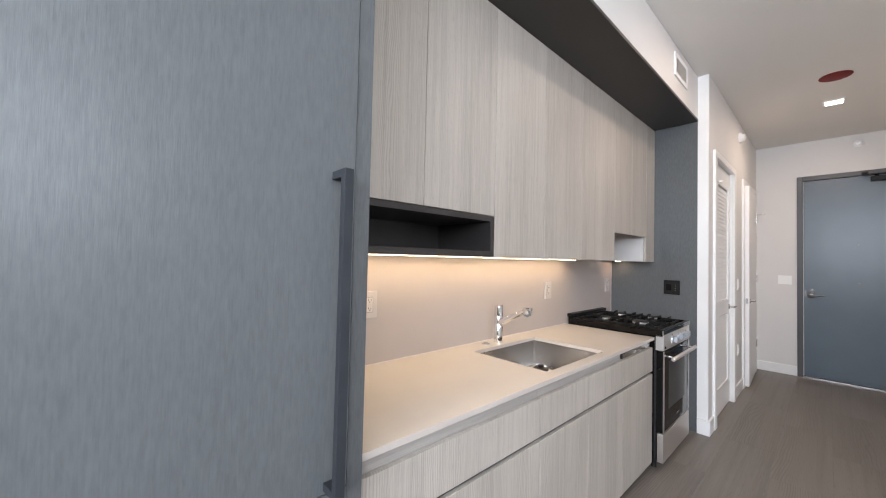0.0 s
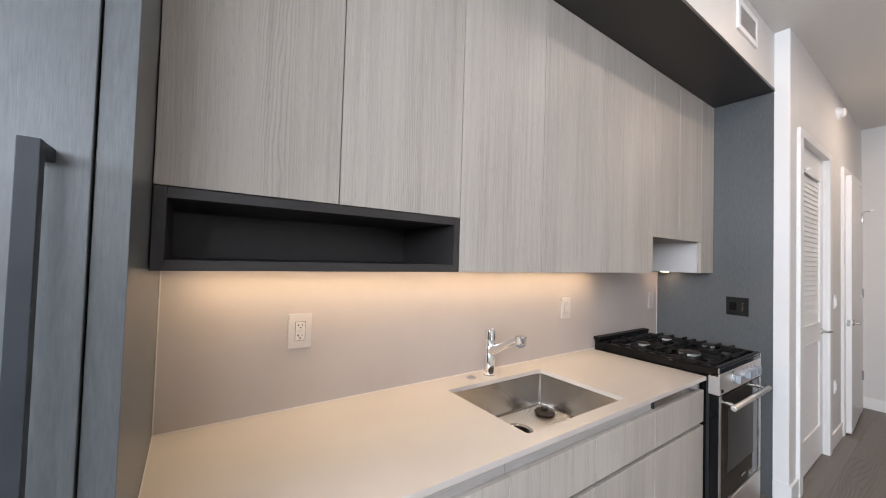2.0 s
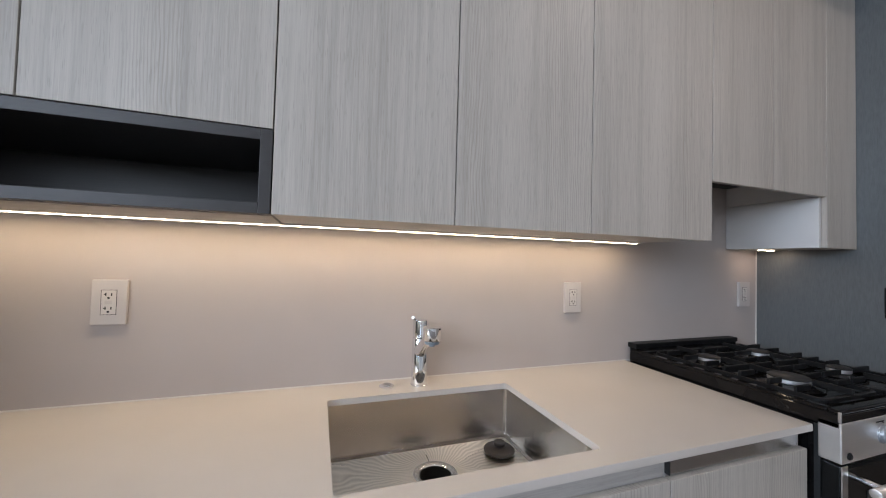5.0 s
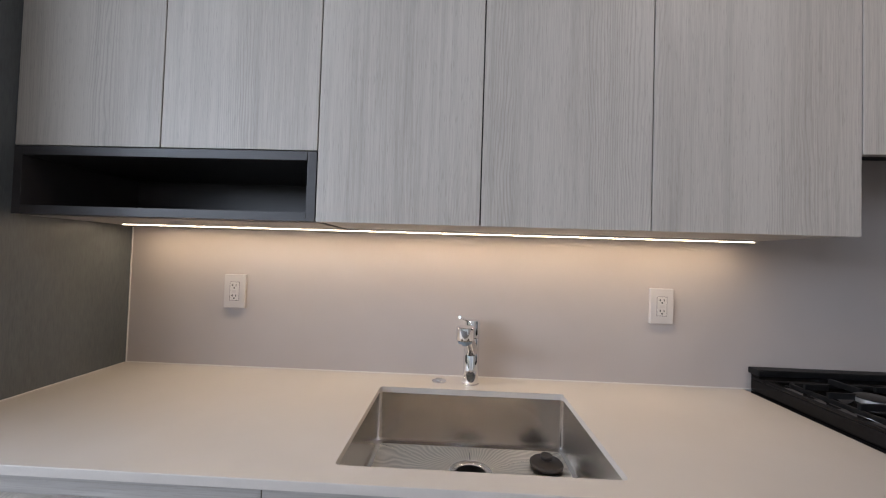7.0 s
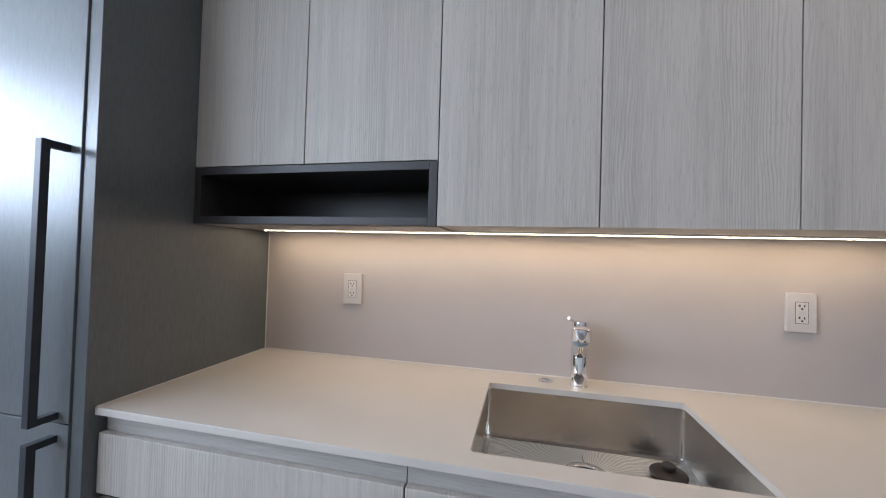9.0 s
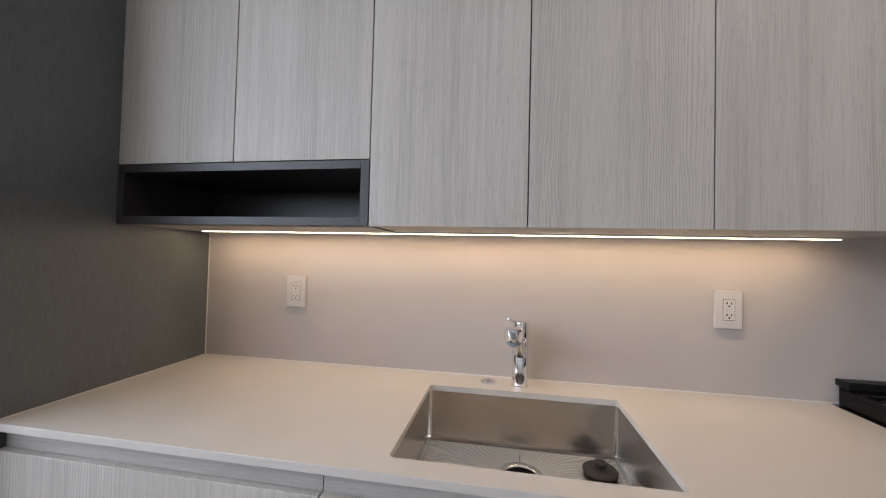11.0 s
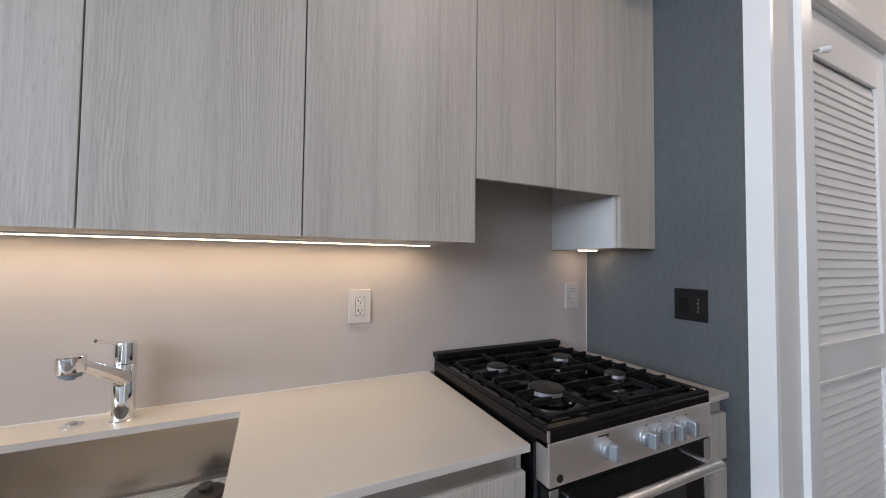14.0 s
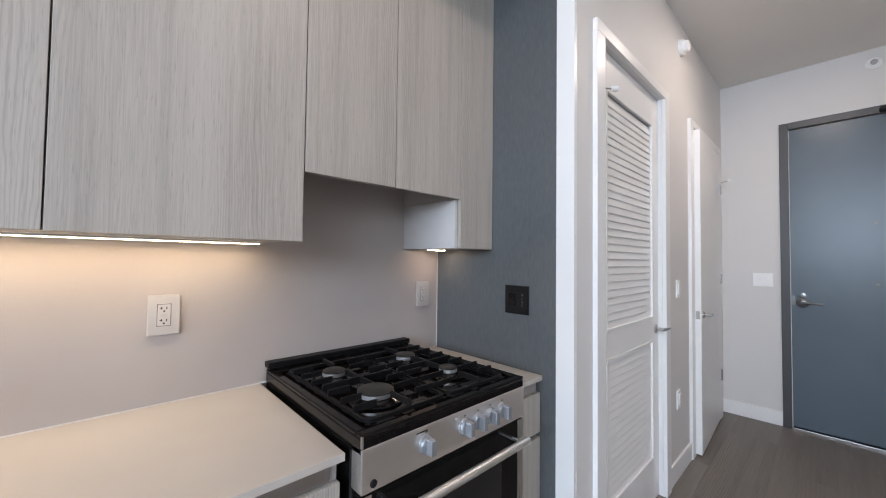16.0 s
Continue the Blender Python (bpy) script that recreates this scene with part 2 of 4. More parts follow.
def thing(name, x, y, z, label, category, group="", kind=""):
    ob = new(name)
    ob.empty_display_size = 0.05
    ob.location = (x, y, z)
    ORIGIN[ob.name] = Vector((x, y, z))
    return tagged(ob, label, category, group, kind)


def part(name, bm, mat, parent, label="", smooth=False):
    """Links a bmesh, given in world places, as one mesh under a thing or a part."""
    root = ORIGIN.get(parent.name, Vector()) if parent else Vector()
    bm.transform(Matrix.Translation(-root))
    mesh = bpy.data.meshes.new(name)
    bmesh.ops.recalc_face_normals(bm, faces=bm.faces)
    bm.to_mesh(mesh)
    bm.free()
    mesh.materials.append(mat)
    if smooth:
        mesh.shade_smooth()
        mesh.set_sharp_from_angle(angle=radians(35))
    ob = new(name, mesh)
    if parent:
        ob.parent = parent
        ORIGIN[ob.name] = root
    return tagged(ob, label)


def box(x0, x1, y0, y1, z0, z1, bevel=0.0, bm=None):
    out = bm if bm else bmesh.new()
    g = bmesh.ops.create_cube(out, size=1.0)
    bmesh.ops.transform(out, verts=g["verts"], matrix=Matrix.Translation(((x0 + x1) / 2, (y0 + y1) / 2, (z0 + z1) / 2)) @ Matrix.Diagonal((x1 - x0, y1 - y0, z1 - z0, 1)))
    if bevel:
        edges = list({e for v in g["verts"] for e in v.link_edges})
        bmesh.ops.bevel(out, geom=edges, offset=bevel, segments=2, affect="EDGES", profile=0.5)
    return out


def slab(name, dims, mat, label="", bevel=0.0, kind="structure"):
    return tagged(part(name, box(*dims, bevel), mat, None, label), kind=kind)


def rod(p0, p1, r0, r1=None, seg=24, bm=None, bevel=0.0):
    """A round bar from p0 to p1."""
    out = bm if bm else bmesh.new()
    a, b = Vector(p0), Vector(p1)
    g = bmesh.ops.create_cone(out, cap_ends=True, segments=seg, radius1=r0, radius2=r0 if r1 is None else r1, depth=(b - a).length)
    q = (b - a).to_track_quat("Z", "Y").to_matrix().to_4x4()
    bmesh.ops.transform(out, verts=g["verts"], matrix=Matrix.Translation((a + b) / 2) @ q)
    if bevel:
        edges = [e for e in {e for v in g["verts"] for e in v.link_edges} if any(len(f.verts) > 4 for f in e.link_faces)]
        bmesh.ops.bevel(out, geom=edges, offset=bevel, segments=2, affect="EDGES", profile=0.5)
    return out


def lathe(profile, centre, axis="z", seg=32, bm=None):
    """A turned shape: (radius, height) pairs round an axis."""
    out = bm if bm else bmesh.new()
    rings = []
    for r, h in profile:
        ring = []
        for i in range(seg):
            a = 2 * math.pi * i / seg
            u, v = r * math.cos(a), r * math.sin(a)
            p = {"z": (u, v, h), "y": (u, h, v), "x": (h, u, v)}[axis]
            ring.append(out.verts.new(Vector(centre) + Vector(p)))
        rings.append(ring)
    for a, b in zip(rings, rings[1:]):
        for i in range(seg):
            out.faces.new((a[i], a[(i + 1) % seg], b[(i + 1) % seg], b[i]))
    for ring in (rings[0], rings[-1]):
        out.faces.new(ring)
    return out


def open_ended(bm):
    """Take the flat end caps off a turned shape."""
    bmesh.ops.delete(bm, geom=[f for f in bm.faces if len(f.verts) > 4], context="FACES_ONLY")
    return bm


def sweep(points, r, seg=16):
    """A round tube along a line of places; r may vary."""
    out = bmesh.new()
    pts = [Vector(p) for p in points]
    rad = r if isinstance(r, (list, tuple)) else [r] * len(pts)
    rings = []
    for i, p in enumerate(pts):
        d = (pts[min(i + 1, len(pts) - 1)] - pts[max(i - 1, 0)]).normalized()
        side = d.cross(Vector((1, 0, 0)) if abs(d.x) < 0.8 else Vector((0, 0, 1))).normalized()
        up = side.cross(d)
        rings.append([out.verts.new(p + rad[i] * (math.cos(2 * math.pi * k / seg) * side + math.sin(2 * math.pi * k / seg) * up)) for k in range(seg)])
    for a, b in zip(rings, rings[1:]):
        for k in range(seg):
            out.faces.new((a[k], a[(k + 1) % seg], b[(k + 1) % seg], b[k]))
    out.faces.new(rings[0])
    out.faces.new(rings[-1])
    return out


def hollow(x0, x1, y0, y1, z0, z1, t):
    """An open-fronted box (front at y0) with walls of thickness t."""
    bm = box(x0, x1, y1 - t, y1, z0, z1)
    box(x0, x0 + t, y0, y1 - t, z0, z1, 0, bm)
    box(x1 - t, x1, y0, y1 - t, z0, z1, 0, bm)
    box(x0 + t, x1 - t, y0, y1 - t, z0, z0 + t, 0, bm)
    box(x0 + t, x1 - t, y0, y1 - t, z1 - t, z1, 0, bm)
    return bm


# ---- plan ----
COUNTER = 0.93
UP_Z0, UP_Z1, UP_Y = 1.470, 2.720, -0.397
SIDE_X = 3.292
HALL_Y = -0.819
END_X = 6.287
SOFFIT_Y = -0.738
SEAMS = [0.0, 0.437, 0.894, 1.355, 1.817, 2.363]
HOOD_Z, HOOD_R = 1.690, 3.066
EAST_Y0 = -2.46
CT_Y, CT_R = -0.676, 2.370
W_T = 0.12

# ---- structure ----
slab("wall_north", (-0.95, SIDE_X + 0.02, 0.014, 0.14, 0, CEIL), PAINT)
slab("wall_north_living", (WIN_X - 0.2, -0.95, -0.74, 0.14, 0, CEIL), PAINT)
slab("backsplash", (0.0, SIDE_X, 0.0, 0.012, COUNTER, UP_Z0 + 0.5), SPLASH, "warm grey stone slab backsplash above the counter")
slab("wall_kitchen_end", (SIDE_X + 0.02, SIDE_X + 0.14, HALL_Y + W_T, 0.14, 0, CEIL), PAINT)
slab("ceiling", (WIN_X - 0.2, END_X + 0.15, -4.5, 1.4, CEIL, CEIL + 0.12), CEIL_PAINT)
slab("bulkhead", (-0.95, SIDE_X, SOFFIT_Y, 0.012, UP_Z1 + 0.024, CEIL - 0.002), PAINT, "white bulkhead above the cabinets")
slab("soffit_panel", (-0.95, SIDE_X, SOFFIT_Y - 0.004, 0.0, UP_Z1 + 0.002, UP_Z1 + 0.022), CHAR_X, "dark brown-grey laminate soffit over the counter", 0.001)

D1_X0, D1_X1, D1_TOP = 3.540, 4.425, 2.437
D2_X0, D2_X1, D2_TOP = 5.125, 6.050, 2.437


HALL_X = [SIDE_X + 0.0197, D1_X0 - 0.02, D1_X1 + 0.02, D2_X0 - 0.02, D2_X1 + 0.02, END_X]
for i in range(5):
    slab("wall_hall", (HALL_X[i], HALL_X[i + 1], HALL_Y, HALL_Y + W_T, 0 if i % 2 == 0 else D1_TOP + 0.02, CEIL), PAINT)
slab("wall_return", (SIDE_X - 0.002, SIDE_X + 0.0195, HALL_Y + 0.0005, SOFFIT_Y - 0.001, 0, CEIL - 0.001), TRIM, "white painted wall return at the end of the kitchen")
slab("wall_hall_back", (SIDE_X + 0.14, END_X + 0.15, 1.2, 1.32, 0, CEIL), PAINT)
slab("wall_closet", (4.72, 4.82, HALL_Y + W_T, 1.2, 0, CEIL), PAINT)
slab("wall_south_hall", (2.7, END_X + 0.15, EAST_Y0 - 0.12, EAST_Y0, 0, CEIL), PAINT)
slab("wall_south_corner", (2.58, 2.7, -4.3, EAST_Y0, 0, CEIL), PAINT)


def south_wall():
    bm = bmesh.new()
    y0, y1 = SWIN_Y - 0.2, SWIN_Y
    box(WIN_X - 0.2, SWIN_X0, y0, y1, 0, CEIL, 0, bm)
    box(SWIN_X1, 2.58, y0, y1, 0, CEIL, 0, bm)
    box(SWIN_X0, SWIN_X1, y0, y1, 0, WIN_Z0, 0, bm)
    box(SWIN_X0, SWIN_X1, y0, y1, WIN_Z1, CEIL, 0, bm)
    return bm


tagged(part("wall_south", south_wall(), PAINT, None), kind="structure")
win2 = thing("window_2", (SWIN_X0 + SWIN_X1) / 2, SWIN_Y, WIN_Z0, "wide living room window with dark metal frame", "window", kind="structure")
bm = bmesh.new()
for i in range(5):
    xx = SWIN_X0 + i * (SWIN_X1 - SWIN_X0 - 0.06) / 4
    box(xx, xx + 0.06, SWIN_Y - 0.04, SWIN_Y + 0.01, WIN_Z0, WIN_Z1, 0.004, bm)
for zz in (WIN_Z0, WIN_Z1 - 0.06):
    box(SWIN_X0, SWIN_X1, SWIN_Y - 0.038, SWIN_Y + 0.008, zz, zz + 0.06, 0.004, bm)
part("window_frame", bm, FRAME_PAINT, win2)


def end_wall():
    bm = bmesh.new()
    x0, x1 = END_X, END_X + 0.14
    box(x0, x1, -1.30, 1.2, 0, CEIL, 0, bm)
    box(x0, x1, EAST_Y0, -2.22, 0, CEIL, 0, bm)
    box(x0, x1, -2.22, -1.30, 2.60, CEIL, 0, bm)
    return bm


tagged(part("wall_east", end_wall(), PAINT, None), kind="structure")
slab("corridor_backing", (END_X + 0.16, END_X + 0.2, -2.5, -1.0, 0, CEIL), PAINT)


def window_wall():
    bm = bmesh.new()
    x0, x1 = WIN_X - 0.2, WIN_X
    box(x0, x1, -4.3, WIN_Y0, 0, CEIL, 0, bm)
    box(x0, x1, WIN_Y1, -0.74, 0, CEIL, 0, bm)
    box(x0, x1, WIN_Y0, WIN_Y1, 0, WIN_Z0, 0, bm)
    box(x0, x1, WIN_Y0, WIN_Y1, WIN_Z1, CEIL, 0, bm)
    return bm


tagged(part("wall_west", window_wall(), PAINT, None), kind="structure")
win = thing("window_1", WIN_X, (WIN_Y0 + WIN_Y1) / 2, WIN_Z0, "wide living room window with dark metal frame", "window", kind="structure")
bm = bmesh.new()
for i in range(5):
    yy = WIN_Y0 + i * (WIN_Y1 - WIN_Y0 - 0.06) / 4
    box(WIN_X - 0.04, WIN_X + 0.01, yy, yy + 0.06, WIN_Z0, WIN_Z1, 0.004, bm)
for zz in (WIN_Z0, WIN_Z1 - 0.06):
    box(WIN_X - 0.038, WIN_X + 0.008, WIN_Y0, WIN_Y1, zz, zz + 0.06, 0.004, bm)
part("window_frame", bm, FRAME_PAINT, win)

# trim
slab("baseboard", (4.5105, 5.0395, HALL_Y - 0.014, HALL_Y, 0, 0.125), TRIM, "", 0.003)
slab("baseboard", (SIDE_X + 0.006, 3.455, HALL_Y - 0.016, HALL_Y - 0.0005, 0, 0.125), TRIM, "", 0.003)
slab("baseboard", (SIDE_X - 0.018, SIDE_X + 0.005, HALL_Y - 0.016, SOFFIT_Y - 0.003, 0, 0.125), TRIM, "", 0.003)
slab("baseboard", (END_X - 0.014, END_X, -1.238, HALL_Y, 0, 0.125), TRIM, "", 0.003)
slab("baseboard", (2.7, END_X, EAST_Y0, EAST_Y0 + 0.014, 0, 0.125), TRIM, "", 0.003)


def casing(name, x0, x1, top):
    """A flat door casing round an opening, with its jambs."""
    c = thing(name, (x0 + x1) / 2, HALL_Y, 0, "white painted door casing", "door casing", kind="structure")
    w, t = 0.085, 0.022
    part("casing_leg", box(x0 - w, x0, HALL_Y - t, HALL_Y, 0, top, 0.002), TRIM, c)
    part("casing_leg", box(x1, x1 + w, HALL_Y - t, HALL_Y, 0, top, 0.002), TRIM, c)
    part("casing_head", box(x0 - w, x1 + w, HALL_Y - t, HALL_Y, top + 0.0005, top + 0.055, 0.002), TRIM, c)
    part("jamb", box(x0 - 0.0195, x0, HALL_Y + 0.0005, HALL_Y + W_T, 0, top, 0), TRIM, c)
    part("jamb", box(x1, x1 + 0.0195, HALL_Y + 0.0005, HALL_Y + W_T, 0, top, 0), TRIM, c)
    part("jamb_head", box(x0, x1, HALL_Y + 0.0005, HALL_Y + W_T, top, top + 0.0195, 0), TRIM, c)


casing("door_frame_1", D1_X0, D1_X1, D1_TOP)
casing("door_frame_2", D2_X0, D2_X1, D2_TOP)


# ---- doors ----
def lever(parent, x, y, z, side, mat=SATIN):
    """A lever on a round rose, on a face that looks along -y; the lever runs along side * x."""
    part("rose", lathe([(0.0, 0), (0.027, 0), (0.027, -0.006), (0.024, -0.009), (0.011, -0.011), (0.010, -0.045), (0.0, -0.046)], (x, y, z), "y", 28), mat, parent, "", True)
    part("lever", sweep([(x, y - 0.044, z), (x + side * 0.02, y - 0.048, z), (x + side * 0.07, y - 0.049, z - 0.001), (x + side * 0.115, y - 0.047, z - 0.003)], [0.010, 0.010, 0.009, 0.008], 14), mat, parent, "", True)


def hinge(parent, x, y, z):
    part("hinge", rod((x, y, z - 0.05), (x, y, z + 0.05), 0.007, None, 14, box(x - 0.016, x + 0.016, y + 0.002, y + 0.006, z - 0.05, z + 0.05)), SATIN, parent)


def louvre_door():
    x0, x1, y0, y1, top = D1_X0 + 0.004, D1_X1 - 0.004, HALL_Y + 0.022, HALL_Y + 0.060, D1_TOP - 0.004
    d = thing("louvre_door", (x0 + x1) / 2, y0, 0.012, "white painted louvred closet door, closed", "door")
    st = 0.105
    part("stile", box(x0, x0 + st, y0, y1, 0.012, top, 0.002), TRIM, d)
    part("stile", box(x1 - st, x1, y0, y1, 0.012, top, 0.002), TRIM, d)
    rails = [(0.012, 0.255), (0.955, 1.085), (2.255, top)]
    for a, b in rails:
        part("rail", box(x0 + st, x1 - st, y0, y1, a, b, 0.002), TRIM, d)
    for a, b in ((0.255, 0.955), (1.085, 2.255)):
        xa, xb = x0 + st, x1 - st
        for xx in (xa, xb - 0.012):
            part("moulding", box(xx, xx + 0.012, y0 - 0.004, y0 + 0.010, a, b, 0.002), TRIM, d)
        for za in (a, b - 0.012):
            part("moulding", box(xa + 0.0125, xb - 0.0125, y0 - 0.004, y0 + 0.010, za, za + 0.012, 0.002), TRIM, d)
        k = round((b - a - 0.03) / 0.0385)
        master = None
        for i in range(k):
            z = a + 0.03 + (i + 0.15) * (b - a - 0.04) / k
            if master is None:
                bm = box(-(xb - xa) / 2 + 0.0005, (xb - xa) / 2 - 0.0005, -0.0050, 0.0050, -0.030, 0.030, 0.0030)
                bm.transform(Matrix.Rotation(radians(-13), 4, "X"))
                bm.transform(Matrix.Translation(ORIGIN[d.name]))
                master = part("slat", bm, TRIM, d)
                ob = master
            else:
                ob = new("slat", master.data)
                ob.parent = d
            ob.location = Vector(((xa + xb) / 2, y0 + 0.016, z)) - ORIGIN[d.name]
    lever(d, x1 - 0.055, y0, 1.015, 1)
    part("latch", box(x1 - 0.003, x1 + 0.002, y0 + 0.006, y0 + 0.03, 0.985, 1.045), SATIN, d)
    for z in (0.25, 1.25, 2.16):
        hinge(d, x0 - 0.001, y0 - 0.004, z)
    stop = part("door_stop", rod((x0 + 0.004, y0 - 0.012, 2.215), (x0 + 0.075, y0 - 0.045, 2.225), 0.004, None, 10), SATIN, d)
    part("door_stop_tip", rod((x0 + 0.065, y0 - 0.04, 2.223), (x0 + 0.098, y0 - 0.055, 2.229), 0.011, 0.013, 14, None, 0.003), WHITE_PLASTIC, stop)


louvre_door()


def bathroom_door():
    w, t, h = D2_X1 - D2_X0 - 0.008, 0.042, D2_TOP - 0.018
    d = thing("bathroom_door", D2_X1 - 0.004, HALL_Y - 0.022, 0.014, "white painted flush door standing slightly ajar", "door")
    o = ORIGIN[d.name]
    part("leaf", box(o.x - w, o.x, o.y - 0.0, o.y + t, 0.014, h, 0.002), TRIM, d)
    lever(d, o.x - w + 0.065, o.y, 1.03, 1)
    part("latch", box(o.x - w - 0.002, o.x - w + 0.001, o.y + 0.010, o.y + 0.034, 1.0, 1.06), SATIN, d)
    for z in (0.40, 1.28, 2.10):
        hinge(d, o.x + 0.012, o.y - 0.008, z)
    stop = part("door_stop", rod((o.x + 0.01, o.y - 0.01, 2.16), (o.x - 0.03, o.y - 0.075, 2.165), 0.004, None, 10), SATIN, d)
    part("door_stop_tip", rod((o.x - 0.026, o.y - 0.07, 2.165), (o.x - 0.04, o.y - 0.095, 2.167), 0.010, 0.012, 14), WHITE_PLASTIC, stop)
    d.rotation_euler = (0, 0, radians(2.3))


bathroom_door()


def entrance_door():
    f = thing("entrance_frame", END_X, -1.76, 0, "dark grey painted metal door frame", "door frame", kind="structure")
    y0, y1, top = -1.295, -2.225, 2.600
    for a, b in ((y0, y0 + 0.058), (y1 - 0.058, y1)):
        part("frame_leg", box(END_X - 0.020, END_X + 0.1395, a, b, 0, top + 0.058, 0.003), FRAME_PAINT, f)
    part("frame_head", box(END_X - 0.0205, END_X + 0.139, y1, y0, top, top + 0.0585, 0.003), FRAME_PAINT, f)
    d = thing("entrance_door", END_X + 0.012, -1.76, 0.01, "blue-grey painted metal entrance door, closed", "door")
    xf = END_X + 0.006
    part("leaf", box(xf, xf + 0.045, y1 + 0.004, y0 - 0.004, 0.022, top - 0.006, 0.002), DOOR_PAINT, d)
    for a, b in ((y0 - 0.016, y0 - 0.0005), (y1 + 0.0005, y1 + 0.016)):
        part("door_stop_strip", box(xf + 0.0455, xf + 0.060, a, b, 0.016, top - 0.001), GAP_BLACK, f)
    part("door_stop_strip", box(xf + 0.0455, xf + 0.060, y1 + 0.017, y0 - 0.017, top - 0.016, top - 0.001), GAP_BLACK, f)
    part("threshold", box(xf - 0.02, xf + 0.05, y1 + 0.001, y0 - 0.001, 0.0005, 0.014, 0.003), SATIN, d, "bright metal threshold strip")
    hy, hz = y0 - 0.075, 1.085
    part("rose", lathe([(0, 0), (0.040, 0), (0.040, -0.008), (0.034, -0.012), (0.014, -0.014), (0.012, -0.05), (0, -0.051)], (xf, hy, hz), "x", 28), DARK_METAL, d, "", True)
    part("lever", sweep([(xf - 0.048, hy, hz), (xf - 0.052, hy - 0.02, hz), (xf - 0.052, hy - 0.08, hz), (xf - 0.048, hy - 0.125, hz - 0.002)], [0.011, 0.011, 0.009, 0.008], 14), DARK_METAL, d, "", True)
    part("deadbolt_turn", lathe([(0, 0), (0.024, 0), (0.024, -0.008), (0.009, -0.010), (0.009, -0.024), (0, -0.024)], (xf, hy + 0.002, hz + 0.062), "x", 24), DARK_METAL, d, "", True)
    part("latch_plate", box(xf - 0.003, xf + 0.001, y0 - 0.03, y0 - 0.006, hz - 0.02, hz + 0.06, 0.001), DARK_METAL, d)
    for z in (1.262, 1.742):
        part("door_viewer", lathe([(0, 0), (0.011, 0), (0.011, -0.004), (0.006, -0.006), (0, -0.005)], (xf, -1.785, z), "x", 20), DARK_METAL, d, "", True)
    c = thing("door_closer", END_X - 0.02, -1.95, 2.55, "black hydraulic door closer on the entrance door", "door closer")
    part("closer_body", box(xf - 0.062, xf, -2.15, -1.88, 2.515, 2.575, 0.008), BLACK, c)
    part("closer_arm", box(xf - 0.085, xf - 0.070, -2.12, -1.83, 2.592, 2.602, 0.002), BLACK, c)
    part("closer_pivot", rod((xf - 0.045, -1.93, 2.572), (xf - 0.045, -1.93, 2.606), 0.016, None, 18, None, 0.003), BLACK, c)
    part("closer_shoe", box(xf - 0.10, xf - 0.026, -1.86, -1.81, 2.604, 2.632, 0.004), BLACK, c)


entrance_door()


# ---- wall plates ----
def wall_outlet(name, x, z, label, w=0.085, h=0.131):
    o = thing(name, x, 0, z, label, "outlet", "wall outlets")
    part("plate", box(x - w / 2, x + w / 2, -0.0125, 0, z - h / 2, z + h / 2, 0.0025), PLASTIC, o)
    part("receptacle_gap", box(x - 0.0188, x + 0.0188, -0.0130, -0.0110, z - 0.0363, z + 0.0363), DARK_SLOT, o)
    ins = part("receptacle", box(x - 0.0175, x + 0.0175, -0.0142, -0.0105, z - 0.035, z + 0.035, 0.001), RECEPT, o)
    for k in (-1, 1):
        zz = z + k * 0.020
        part("slot", box(x - 0.0080, x - 0.0054, -0.0150, -0.0137, zz - 0.001, zz + 0.008, 0, box(x - 0.0112, x - 0.0055, -0.0149, -0.0138, zz + 0.002, zz + 0.0045)), DARK_SLOT, ins)
        part("slot", box(x + 0.0054, x + 0.0080, -0.0150, -0.0137, zz - 0.001, zz + 0.007), DARK_SLOT, ins)
        part("slot", lathe([(0, -0.0137), (0.0030, -0.0137), (0.0030, -0.0150), (0, -0.0150)], (x, 0, zz - 0.007), "y", 14), DARK_SLOT, ins)
    part("test_button", box(x - 0.009, x + 0.009, -0.0150, -0.0137, z - 0.0055, z + 0.0055, 0.0004), PLASTIC, ins)
    return o


first = wall_outlet("wall_outlet", 0.433, 1.225, "off-white double wall outlet on the backsplash")
copy_thing(first, pose(2.063, 0, 1.225))
copy_thing(first, pose(3.179, 0, 1.233))


def hall_plate(x, z, kind_label, paddle):
    o = thing("wall_switch" if paddle else "wall_outlet", x, HALL_Y, z, kind_label, "switch" if paddle else "outlet")
    part("plate", box(x - 0.038, x + 0.038, HALL_Y - 0.008, HALL_Y, z - 0.06, z + 0.06, 0.0025), WHITE_PLASTIC, o)
    part("paddle" if paddle else "receptacle", box(x - 0.017, x + 0.017, HALL_Y - 0.015, HALL_Y - 0.0075, z - 0.034, z + 0.034, 0.002), WHITE_PLASTIC, o)


hall_plate(4.745, 1.24, "white rocker light switch on the hall wall", True)
hall_plate(4.745, 0.505, "white low wall outlet in the hall", False)
sw = thing("wall_switch", END_X, -1.116, 1.272, "white double switch plate beside the entrance door", "switch")
part("plate", box(END_X - 0.008, END_X, -1.186, -1.048, 1.212, 1.332, 0.0025), WHITE_PLASTIC, sw)
for yy in (-1.168, -1.133, -1.098):
    part("paddle", box(END_X - 0.014, END_X - 0.0075, yy, yy + 0.031, 1.238, 1.306, 0.002), WHITE_PLASTIC, sw)


